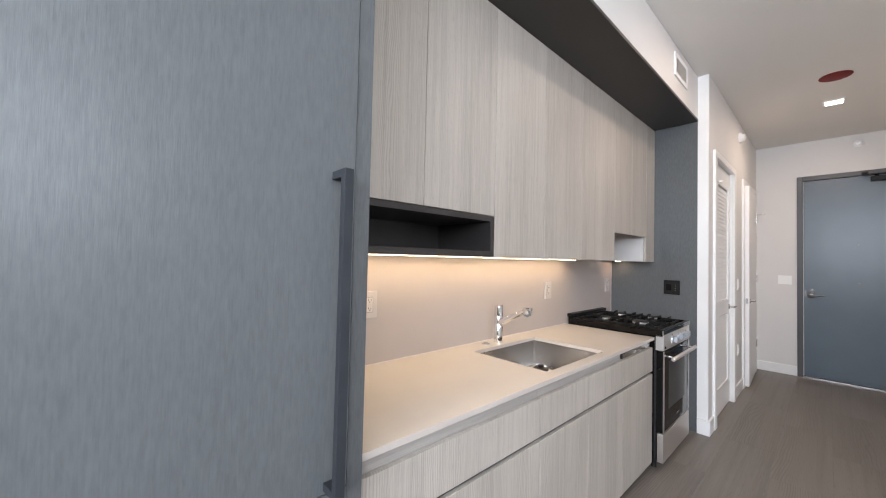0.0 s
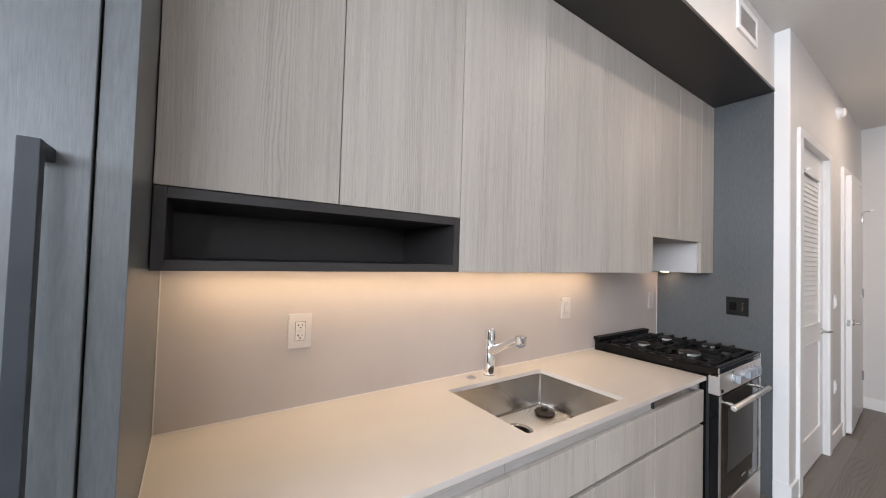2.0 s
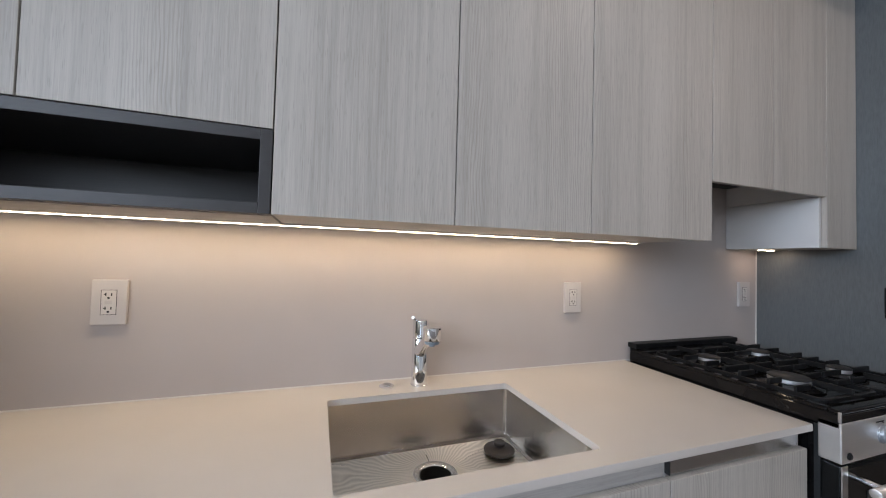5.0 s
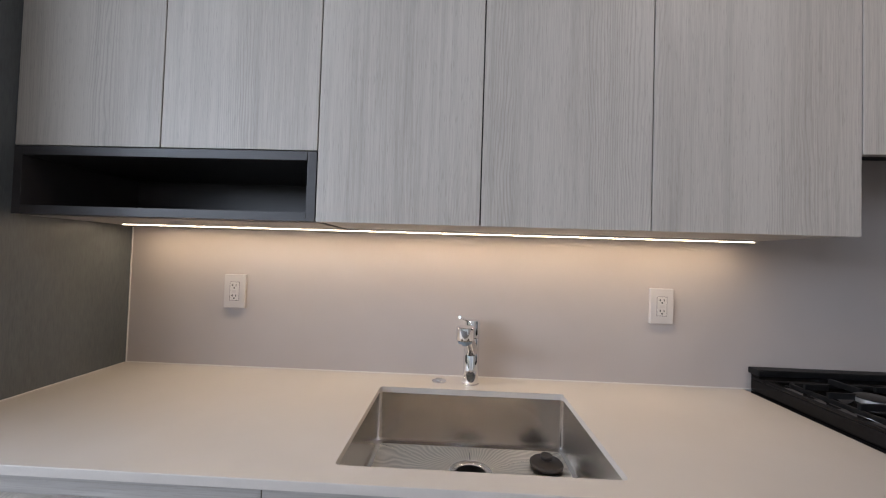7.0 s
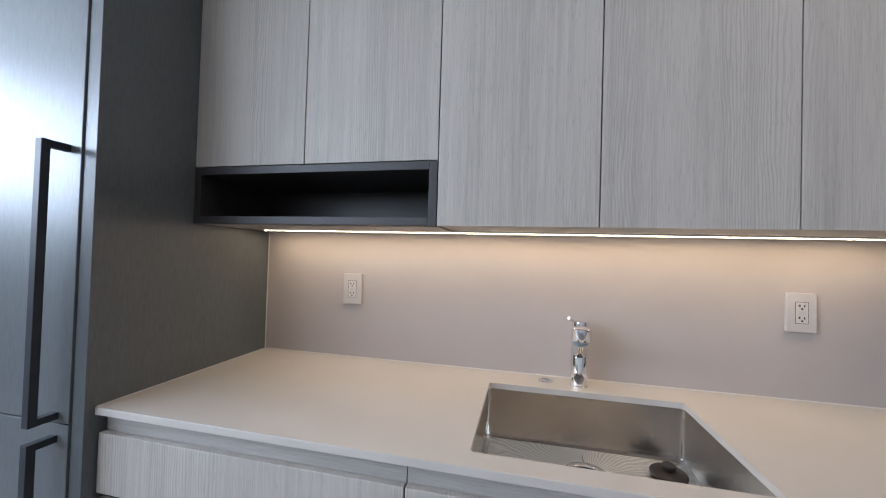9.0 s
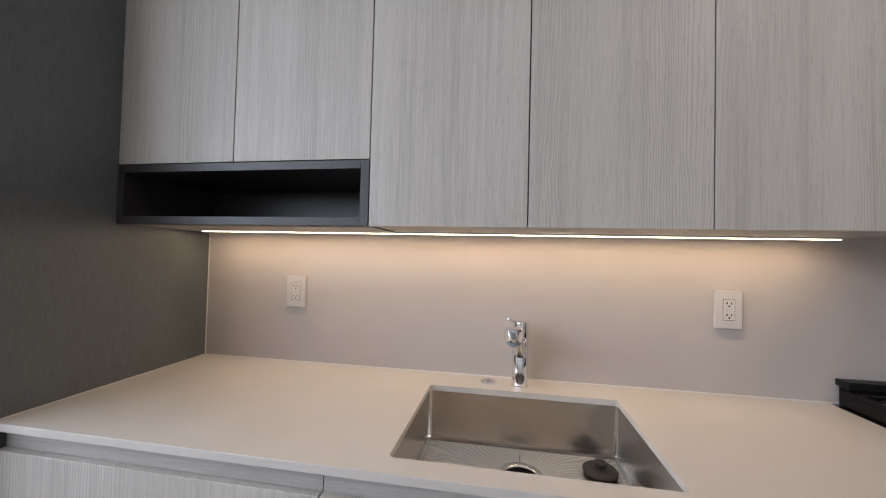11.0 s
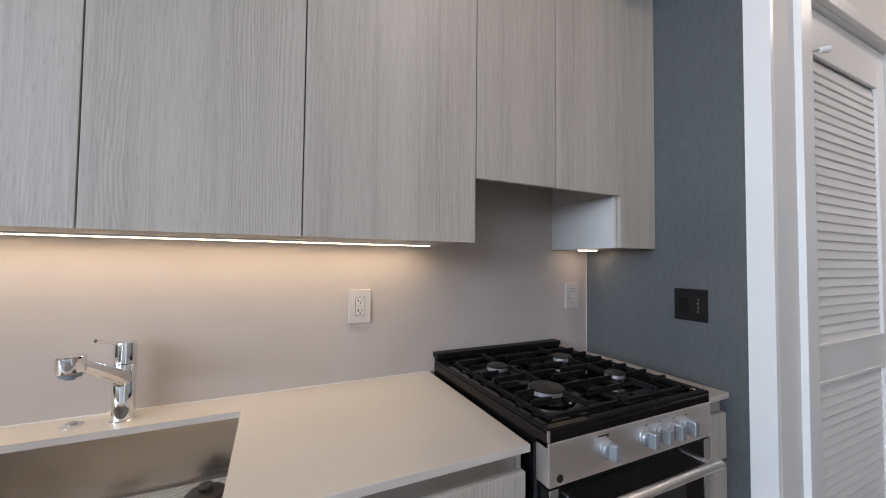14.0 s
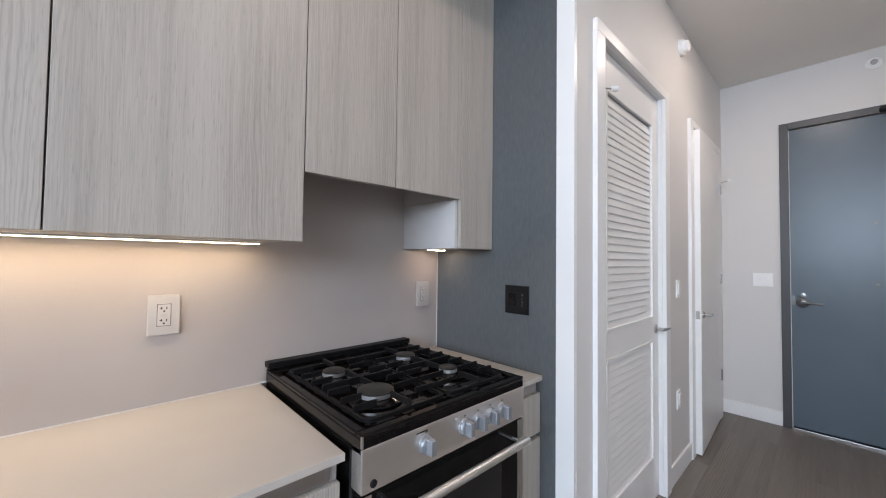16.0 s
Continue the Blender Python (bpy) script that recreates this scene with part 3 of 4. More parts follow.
# ---- ceiling and high fixtures ----
for dx, dy in DOWNLIGHTS:
    l = thing("ceiling_downlight", dx, dy, CEIL - 0.01, "square white recessed ceiling downlight, lit", "downlight", "ceiling downlights")
    bm = bmesh.new()
    for x0, x1, y0, y1 in ((-0.08, 0.08, -0.08, -0.062), (-0.08, 0.08, 0.062, 0.08), (-0.08, -0.062, -0.0615, 0.0615), (0.062, 0.08, -0.0615, 0.0615)):
        box(dx + x0, dx + x1, dy + y0, dy + y1, CEIL - 0.010, CEIL - 0.0005, 0.002, bm)
    part("trim_ring", bm, WHITE_PLASTIC, l)
    part("diffuser", box(dx - 0.061, dx + 0.061, dy - 0.061, dy + 0.061, CEIL - 0.006, CEIL - 0.001), LAMP_GLOW, l)
red = thing("ceiling_cover", 4.09, -1.575, CEIL - 0.01, "round dark red protective cover on the ceiling", "ceiling cover")
part("disc", lathe([(0, -0.006), (0.095, -0.006), (0.103, -0.003), (0.105, 0.0), (0, 0.0)], (4.09, -1.575, CEIL - 0.001), "z", 48), RED, red, "", True)
hs = thing("fire_alarm", 4.86, HALL_Y, 2.945, "white round fire alarm sounder on the hall wall", "alarm")
part("base", lathe([(0, 0), (0.058, 0), (0.060, -0.012), (0.056, -0.026), (0, -0.028)], (4.86, HALL_Y, 2.945), "y", 40), WHITE_PLASTIC, hs, "", True)
part("strobe", lathe([(0, -0.027), (0.040, -0.027), (0.038, -0.050), (0.026, -0.058), (0, -0.058)], (4.86, HALL_Y, 2.945), "y", 32), WHITE_PLASTIC, hs, "", True)
sp = thing("sprinkler_head", END_X, -1.79, 3.005, "white round sidewall sprinkler on the end wall", "sprinkler")
part("escutcheon", lathe([(0, 0), (0.045, 0), (0.045, -0.006), (0.032, -0.014), (0, -0.015)], (END_X, -1.79, 3.005), "x", 36), WHITE_PLASTIC, sp, "", True)
part("nozzle", lathe([(0, -0.014), (0.014, -0.014), (0.011, -0.034), (0.020, -0.036), (0.020, -0.039), (0, -0.040)], (END_X, -1.79, 3.005), "x", 20), SATIN, sp, "", True)


def vent(x0, x1, z0, z1):
    y = SOFFIT_Y
    v = thing("air_vent", (x0 + x1) / 2, y, z0, "white metal supply air grille on the bulkhead", "vent")
    w = 0.032
    bm = bmesh.new()
    box(x0, x0 + w, y - 0.012, y, z0, z1, 0.002, bm)
    box(x1 - w, x1, y - 0.012, y, z0, z1, 0.002, bm)
    box(x0 + w, x1 - w, y - 0.012, y, z0, z0 + w, 0.002, bm)
    box(x0 + w, x1 - w, y - 0.012, y, z1 - w, z1, 0.002, bm)
    part("frame", bm, WHITE_PLASTIC, v)
    part("backing", box(x0 + w, x1 - w, y - 0.002, y - 0.0005, z0 + w, z1 - w), DARK_SLOT, v)
    k = 7
    for i in range(k):
        z = z0 + w + (i + 0.5) * (z1 - z0 - 2 * w) / k
        bm = box(x0 + w, x1 - w, -0.0055, 0.0055, -0.001, 0.001)
        bm.transform(Matrix.Translation((0, y - 0.008, z)) @ Matrix.Rotation(radians(28), 4, "X"))
        part("slat", bm, WHITE_PLASTIC, v)


vent(2.56, 2.90, 2.875, 3.055)


# ---- upper cabinets ----
def door_front(parent, x0, x1, z0, z1, y=UP_Y, gap=0.0018):
    return part("door", box(x0 + gap, x1 - gap, y, y + 0.020, z0, z1, 0.0012), OAK, parent)


def upper_cabinet(x0, x1, z0, splits, label, body_z0=None):
    c = thing("upper_cabinet", (x0 + x1) / 2, 0, z0, label, "cabinet", "upper cabinets")
    b0 = z0 if body_z0 is None else body_z0
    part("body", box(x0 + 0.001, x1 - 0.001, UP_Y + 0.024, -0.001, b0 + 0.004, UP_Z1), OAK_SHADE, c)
    # black sheet behind the doors, painting the shade in their joints
    part("gap_shadow", box(x0 + 0.002, x1 - 0.002, UP_Y + 0.0205, UP_Y + 0.0235, b0 + 0.006, UP_Z1 - 0.002), GAP_BLACK, c)
    for a, b in zip(splits, splits[1:]):
        door_front(c, a, b, z0, UP_Z1 - 0.001)
    return c


SHELF_TOP = 1.671
upper_cabinet(SEAMS[0], SEAMS[2], SHELF_TOP, SEAMS[0:3], "grey oak upper cabinet with two doors over an open shelf")
upper_cabinet(SEAMS[2], SEAMS[4], UP_Z0, SEAMS[2:5], "tall grey oak upper cabinet with two doors")
upper_cabinet(SEAMS[4], SEAMS[5], UP_Z0, SEAMS[4:6], "tall grey oak upper cabinet with one wide door")
hood_mid = 2.712
upper_cabinet(SEAMS[5], HOOD_R, HOOD_Z, [SEAMS[5], hood_mid, HOOD_R], "grey oak cabinet hiding the hood above the range", 1.80)
hood = thing("range_hood", (SEAMS[5] + HOOD_R) / 2, -0.2, 1.79, "dark steel built-in range hood set up inside the cabinet", "range hood")
hx0, hx1 = SEAMS[5] + 0.004, HOOD_R - 0.018
part("body", box(hx0, hx1, UP_Y + 0.024, -0.003, 1.790, 1.802, 0.002), BLACK, hood)
for a, b in ((hx0 + 0.05, (hx0 + hx1) / 2 - 0.006), ((hx0 + hx1) / 2 + 0.006, hx1 - 0.05)):
    fl = part("filter", box(a, b, UP_Y + 0.075, -0.05, 1.7835, 1.7895, 0.001), BLACK, hood, "dark metal grease filter")
    for i in range(7):
        xx = a + 0.02 + i * (b - a - 0.04) / 6
        part("slot", box(xx - 0.006, xx + 0.006, UP_Y + 0.095, -0.07, 1.7822, 1.7833), DARK_SLOT, fl)
part("switch_bar", box(hx0 + 0.2, hx1 - 0.2, UP_Y + 0.030, UP_Y + 0.060, 1.7845, 1.7895, 0.001), BLACK, hood)
fill = thing("upper_cabinet", (HOOD_R + SIDE_X) / 2, 0, UP_Z0, "narrow grey oak filler cabinet beside the range", "cabinet", "upper cabinets")
part("body", box(HOOD_R + 0.002, SIDE_X - 0.002, UP_Y + 0.022, -0.001, UP_Z0 + 0.002, UP_Z1), OAK, fill)
part("front", box(HOOD_R + 0.002, SIDE_X - 0.003, UP_Y, UP_Y + 0.020, UP_Z0, UP_Z1 - 0.001, 0.0012), OAK, fill)
part("side_panel", box(HOOD_R - 0.016, HOOD_R + 0.0015, UP_Y + 0.0205, -0.001, UP_Z0, HOOD_Z + 0.002, 0.001), PALE, fill, "pale grey melamine side panel")
part("side_panel", box(HOOD_R - 0.014, HOOD_R + 0.0015, UP_Y + 0.0205, -0.001, HOOD_Z + 0.004, 1.803), PALE, fill)

shelf = thing("open_shelf", 0.445, 0, UP_Z0, "open dark charcoal shelf box under the upper cabinet", "shelf")
ST, SR = 0.026, SEAMS[2] - 0.001
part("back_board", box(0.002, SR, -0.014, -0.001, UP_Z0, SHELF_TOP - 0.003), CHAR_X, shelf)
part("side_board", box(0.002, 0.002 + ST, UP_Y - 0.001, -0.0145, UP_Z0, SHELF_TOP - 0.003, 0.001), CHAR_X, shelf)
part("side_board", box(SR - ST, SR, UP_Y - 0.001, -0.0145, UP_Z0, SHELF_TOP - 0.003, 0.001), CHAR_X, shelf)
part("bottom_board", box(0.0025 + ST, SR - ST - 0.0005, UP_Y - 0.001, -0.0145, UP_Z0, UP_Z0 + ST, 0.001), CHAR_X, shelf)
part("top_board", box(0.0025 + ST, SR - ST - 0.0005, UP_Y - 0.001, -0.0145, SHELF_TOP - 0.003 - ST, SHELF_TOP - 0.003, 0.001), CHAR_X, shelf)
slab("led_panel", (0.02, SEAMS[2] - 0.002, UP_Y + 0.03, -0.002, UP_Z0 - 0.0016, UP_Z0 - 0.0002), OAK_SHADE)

led = thing("led_strip", 1.19, LED_Y, LED_Z, "warm white lit strip under the upper cabinets", "led strip")
part("diffuser", box(0.06, 2.32, LED_Y - 0.0026, LED_Y + 0.0026, LED_Z - 0.0045, LED_Z - 0.0018, 0.0006), LED_GLOW, led)
part("channel", box(SEAMS[2] + 0.001, 2.322, LED_Y - 0.006, LED_Y + 0.006, LED_Z - 0.0016, LED_Z + 0.0038), SATIN, led, "slim aluminium channel")
led2 = thing("led_strip", 3.19, LED_Y, LED_Z, "short warm white lit strip under the filler cabinet", "led strip")
part("diffuser", box(3.13, 3.25, LED_Y - 0.0035, LED_Y + 0.0035, LED_Z - 0.0055, LED_Z - 0.001, 0.001), LED_GLOW, led2)

for dims in ((0.0008, SIDE_X - 0.0008, -0.0035, -0.0005, COUNTER + 0.0003, COUNTER + 0.0035), (0.0002, 0.0035, -0.004, -0.0006, COUNTER + 0.004, UP_Z0 - 0.006), (SIDE_X - 0.0035, SIDE_X - 0.0002, -0.004, -0.0006, COUNTER + 0.004, UP_Z0 - 0.006), (0.0003, 0.0030, CT_Y + 0.004, -0.004, COUNTER + 0.0003, COUNTER + 0.0028)):
    slab("caulk_line", dims, CAULK, "thin pale caulk line along the stone joints")

# ---- charcoal panels ----
side = thing("side_panel", SIDE_X + 0.01, -0.37, 0, "charcoal wood panel closing the kitchen beside the range", "panel", kind="structure")
part("panel", box(SIDE_X, SIDE_X + 0.0195, SOFFIT_Y, -0.0005, 0.0, UP_Z1, 0.001), CHAR, side)
ctl = thing("control_panel", SIDE_X, -0.544, 1.24, "square black control plate on the charcoal panel", "control panel")
part("plate", box(SIDE_X - 0.006, SIDE_X, -0.609, -0.480, 1.176, 1.305, 0.002), BLACK, ctl)
part("display", box(SIDE_X - 0.0075, SIDE_X - 0.0055, -0.541, -0.500, 1.212, 1.268, 0.0008), ENAMEL, ctl)
keypad = part("keypad", box(SIDE_X - 0.0072, SIDE_X - 0.0055, -0.594, -0.553, 1.206, 1.275, 0.0008), BLACK, ctl)
for j in range(4):
    part("key_dot", lathe([(0, 0), (0.0032, 0), (0.0028, -0.0012), (0, -0.0014)], (SIDE_X - 0.007, -0.574 - 0.003 * (j % 2), 1.215 + 0.0165 * j), "x", 12), SATIN, keypad)


# ---- fridge ----
def fridge():
    f = thing("built_in_fridge", -0.44, 0, 0, "tall panelled fridge with charcoal wood doors", "fridge")
    x0, x1, y = -0.820, -0.0462, -0.705
    part("body", box(x0, x1, y + 0.024, -0.001, 0.06, 2.62), GAP_BLACK, f)
    for z0, z1 in ((0.889, 2.60), (0.075, 0.885)):
        d = part("door", box(x0 + 0.002, x1 - 0.002, y, y + 0.022, z0, z1, 0.0015), CHAR, f)
        hx, hz0, hz1 = -0.098, (0.898 if z0 > 0.5 else 0.13), (1.660 if z0 > 0.5 else 0.855)
        bm = box(hx - 0.0115, hx + 0.0115, y - 0.064, y - 0.044, hz0, hz1, 0.0012)
        for a in (hz0, hz1 - 0.020):
            box(hx - 0.0113, hx + 0.0113, y - 0.045, y + 0.001, a + 0.0005, a + 0.0195, 0.001, bm)
        part("handle", bm, HANDLE, d, "long square anthracite bar handle")
    part("top_panel", box(x0 + 0.002, x1 - 0.002, y, y + 0.022, 2.604, UP_Z1, 0.0015), CHAR, f)
    part("toe_kick", box(x0, x1, y + 0.07, y + 0.09, 0.0, 0.06), GAP_BLACK, f)
    p = thing("fridge_side_panel", -0.022, -0.37, 0, "charcoal wood panel between the fridge and counter", "panel")
    part("panel", box(-0.045, -0.0008, -0.700, -0.0005, 0.0, UP_Z1, 0.0012), CHAR, p)
    q = thing("fridge_side_panel", -0.84, -0.37, 0, "charcoal wood panel at the outer side of the fridge", "panel")
    part("panel", box(-0.865, -0.823, -0.700, -0.0005, 0.0, UP_Z1, 0.0012), CHAR, q)


fridge()

# ---- counter, base cabinets ----
SX0, SX1, SY0, SY1 = 1.043, 1.669, -0.616, -0.139


def counter_slab():
    """A stone slab with a rounded rectangular hole for the sink."""
    bm = bmesh.new()
    r, k = 0.014, 5
    hole = []
    for cx, cy, a0 in ((SX1 - r, SY1 - r, 0), (SX0 + r, SY1 - r, 90), (SX0 + r, SY0 + r, 180), (SX1 - r, SY0 + r, 270)):
        hole.append([(cx + r * math.cos(radians(a0 + 90 * i / k)), cy + r * math.sin(radians(a0 + 90 * i / k))) for i in range(k + 1)])
    outer = [(CT_R, -0.0005), (0.0005, -0.0005), (0.0005, CT_Y), (CT_R, CT_Y)]
    zt, zb = COUNTER, COUNTER - 0.020
    layers = []
    for z in (zt, zb):
        layers.append(([bm.verts.new((*p, z)) for p in outer], [[bm.verts.new((*p, z)) for p in c] for c in hole]))
    for o, h in layers:
        for i in range(4):
            j = (i + 1) % 4
            bm.faces.new([o[i]] + h[i][k // 2:][::1] + h[j][:k // 2 + 1] + [o[j]])
    (o1, h1), (o2, h2) = layers
    ring1, ring2 = [v for c in h1 for v in c], [v for c in h2 for v in c]
    for a, b in ((o1, o2), (ring1, ring2)):
        for i in range(len(a)):
            j = (i + 1) % len(a)
            bm.faces.new((a[i], a[j], b[j], b[i]))
    bm.normal_update()
    rim = [e for e in bm.edges if all(abs(v.co.z - zt) < 1e-6 for v in e.verts) and any(all(abs(v.co.z - zt) < 1e-6 for v in f.verts) for f in e.link_faces) and any(not all(abs(v.co.z - zt) < 1e-6 for v in f.verts) for f in e.link_faces)]
    bmesh.ops.bevel(bm, geom=rim, offset=0.0018, segments=2, affect="EDGES", profile=0.5)
    return bm


ct = thing("countertop", 1.18, -0.33, COUNTER - 0.02, "cream-grey stone worktop with an undermount sink cutout", "countertop")
part("slab", counter_slab(), QUARTZ, ct)
ct2 = thing("countertop", 3.22, -0.33, COUNTER - 0.02, "narrow cream-grey stone worktop strip beside the range", "countertop")
part("slab", box(3.082, SIDE_X - 0.0005, CT_Y, -0.0005, COUNTER - 0.02, COUNTER, 0.0015), QUARTZ, ct2)


def base_cabinet(x0, x1, fronts, label, tray=False):
    c = thing("base_cabinet", (x0 + x1) / 2, -0.3, 0, label, "cabinet", "base cabinets")
    y = -0.667
    bm = box(x0 + 0.001, x0 + 0.017, y + 0.045, -0.02, 0.05, 0.909)
    box(x1 - 0.017, x1 - 0.001, y + 0.045, -0.02, 0.05, 0.909, 0, bm)
    box(x0 + 0.017, x1 - 0.017, y + 0.045, -0.02, 0.05, 0.066, 0, bm)
    box(x0 + 0.017, x1 - 0.017, -0.036, -0.02, 0.066, 0.909, 0, bm)
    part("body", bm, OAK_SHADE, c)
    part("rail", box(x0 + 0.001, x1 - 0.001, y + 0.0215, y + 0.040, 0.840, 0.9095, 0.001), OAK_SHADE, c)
    # black sheet added behind the fronts as the shade between them
    part("gap_shadow", box(x0 + 0.003, x1 - 0.003, y + 0.030, y + 0.044, 0.06, 0.838), GAP_BLACK, c)
    part("toe_kick", box(x0 + 0.001, x1 - 0.001, y + 0.075, y + 0.09, 0.0, 0.05), GAP_BLACK, c)
    for a, b in fronts:
        part("drawer_front", box(a + 0.0018, b - 0.0018, y, y + 0.020, 0.690, 0.856, 0.0015), OAK, c)
        part("door", box(a + 0.0018, b - 0.0018, y, y + 0.020, 0.050, 0.671, 0.0015), OAK, c)
    if tray:
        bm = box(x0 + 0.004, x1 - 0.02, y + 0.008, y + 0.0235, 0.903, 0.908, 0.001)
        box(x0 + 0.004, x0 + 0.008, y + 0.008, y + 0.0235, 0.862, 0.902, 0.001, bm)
        part("pull_recess", bm, GAP_BLACK, c, "dark outline of a recessed pull")
        part("pull_plate", box(x0 + 0.0085, x1 - 0.024, y + 0.012, y + 0.0235, 0.862, 0.9025, 0.001), SATIN, c)


base_cabinet(0.002, 0.905, [(0.002, 0.905)], "wide grey oak base drawer unit")
base_cabinet(0.905, 1.828, [(0.905, 1.366), (1.366, 1.828)], "grey oak sink base cabinet with two doors")
base_cabinet(1.828, CT_R - 0.006, [(1.828, CT_R - 0.006)], "grey oak panelled dishwasher unit with recessed pull", True)
base_cabinet(3.088, SIDE_X - 0.002, [(3.088, SIDE_X - 0.002)], "narrow grey oak base unit beside the range")


# ---- sink ----
def sink_shape(floor_only=False):
    """A bowl with thick walls, rounded corners and a floor that falls to the drain."""
    bm = bmesh.new()
    x0, x1, y0, y1, zt, zb = SX0 - 0.004, SX1 + 0.004, SY0 - 0.004, SY1 + 0.004, COUNTER - 0.0205, 0.742
    k = 6

    def ring(inset, z, r):
        arcs = []
        for cx, cy, a0 in ((x1 - inset - r, y1 - inset - r, 0), (x0 + inset + r, y1 - inset - r, 90), (x0 + inset + r, y0 + inset + r, 180), (x1 - inset - r, y0 + inset + r, 270)):
            arcs.append([Vector((cx + r * math.cos(radians(a0 + 90 * i / k)), cy + r * math.sin(radians(a0 + 90 * i / k)), z)) for i in range(k + 1)])
        out = []
        for arc, following in zip(arcs, arcs[1:] + arcs[:1]):
            out += arc + [arc[-1].lerp(following[0], i / 12) for i in range(1, 12)]
        return [bm.verts.new(p) for p in out]

    def centre_ring(z):
        src = ring(0.05, z, 0.02)
        for v in src:
            d = Vector((v.co.x - DRAIN[0], v.co.y - DRAIN[1])).normalized() * 0.062
            v.co = (DRAIN[0] + d.x, DRAIN[1] + d.y, z)
        return src

    if floor_only:
        rings = [ring(0.016, zb + 0.0004, 0.012), ring(0.045, zb - 0.0006, 0.012), centre_ring(zb - 0.0055)]
    else:
        rings = [ring(-0.016, zt, 0.02), ring(0.0, zt, 0.014), ring(0.001, zb + 0.016, 0.014), ring(0.004, zb + 0.005, 0.014), ring(0.017, zb, 0.012)]
    for a, b in zip(rings, rings[1:]):
        for i in range(len(a)):
            j = (i + 1) % len(a)
            bm.faces.new((a[i], a[j], b[j], b[i]))
    return bm


DRAIN = (1.356, -0.286, 0.737)
sink = thing("kitchen_sink", 1.352, -0.374, 0.73, "undermount brushed steel single-bowl sink", "sink")
SINK_STEEL = brushed("sink_steel", (0.60, 0.575, 0.55), 0.25, "x")
FLOOR_STEEL = material("sink_floor_steel", (0.66, 0.63, 0.58), 0.30, 1.0)
sn = Nodes(FLOOR_STEEL)
away = sn.add("VectorMath")
away.operation = "SUBTRACT"
sn.link(sn.add("TexCoord").outputs["Object"], away.inputs[0])
away.inputs[1].default_value = (DRAIN[0] - 1.352, DRAIN[1] + 0.374, 0)
fan = sn.add("TexGradient", Vector=away.outputs[0])
fan.gradient_type = "RADIAL"
drift = sn.add("TexNoise", Vector=sn.coords((9, 9, 9), False), Scale=1.0, Detail=2.0).outputs[0]
turns = sn.t.nodes.new("ShaderNodeMath")
turns.operation = "MULTIPLY_ADD"
sn.link(fan.outputs["Fac"], turns.inputs[0])
turns.inputs[1].default_value = 150.0
swirl = sn.t.nodes.new("ShaderNodeMath")
swirl.operation = "MULTIPLY"
sn.link(drift, swirl.inputs[0])
swirl.inputs[1].default_value = 9.0
sn.link(swirl.outputs[0], turns.inputs[2])
ripple = sn.t.nodes.new("ShaderNodeMath")
ripple.operation = "PINGPONG"
sn.link(turns.outputs[0], ripple.inputs[0])
ripple.inputs[1].default_value = 1.0
sn.bump(ripple.outputs[0], 0.34, 0.0016)
sn.link(sn.mix(ripple.outputs[0], (0.66, 0.62, 0.56), (0.93, 0.88, 0.80)), sn.b.inputs["Base Color"])
part("bowl", sink_shape(), SINK_STEEL, sink, "", True)
part("bowl_floor", sink_shape(True), FLOOR_STEEL, sink, "", True)
part("crease", sweep([(DRAIN[0], DRAIN[1] + 0.055, 0.7352), (DRAIN[0], (DRAIN[1] + SY1) / 2, 0.7385), (DRAIN[0], SY1 - 0.016, 0.7405)], 0.0018, 8), SINK_STEEL, sink, "", True)
for cx, cy in ((SX1 - 0.02, SY1 - 0.02), (SX1 - 0.02, SY0 + 0.02), (SX0 + 0.02, SY1 - 0.02), (SX0 + 0.02, SY0 + 0.02)):
    way = Vector((cx - DRAIN[0], cy - DRAIN[1], 0))
    start = Vector((DRAIN[0], DRAIN[1], 0)) + 0.066 * way.normalized()
    part("crease", sweep([(start.x, start.y, 0.7352), ((start.x + cx) / 2, (start.y + cy) / 2, 0.7383), (cx, cy, 0.7412)], 0.0014, 8), SINK_STEEL, sink, "", True)
part("drain_ring", open_ended(lathe([(0.047, -0.006), (0.049, -0.0015), (0.052, 0.0005), (0.057, 0.0014), (0.063, 0.0018), (0.066, 0.0008), (0.067, -0.004)], DRAIN, "z", 40)), SINK_STEEL, sink, "", True)
part("drain_hole", lathe([(0.0, -0.06), (0.044, -0.06), (0.0472, -0.0035), (0.0482, -0.0055), (0.0455, -0.062), (0.0, -0.062)], DRAIN, "z", 32), DARK_SLOT, sink, "", True)
st = thing("sink_stopper", 1.592, -0.240, 0.745, "brown-black rubber sink stopper with knob", "stopper")
part("stopper", lathe([(0, 0), (0.045, 0), (0.050, 0.003), (0.051, 0.009), (0.047, 0.013), (0.022, 0.017), (0.015, 0.020), (0.019, 0.024), (0.0195, 0.031), (0.017, 0.034), (0, 0.034)], (1.592, -0.240, 0.744), "z", 36), RUBBER, st, "", True)


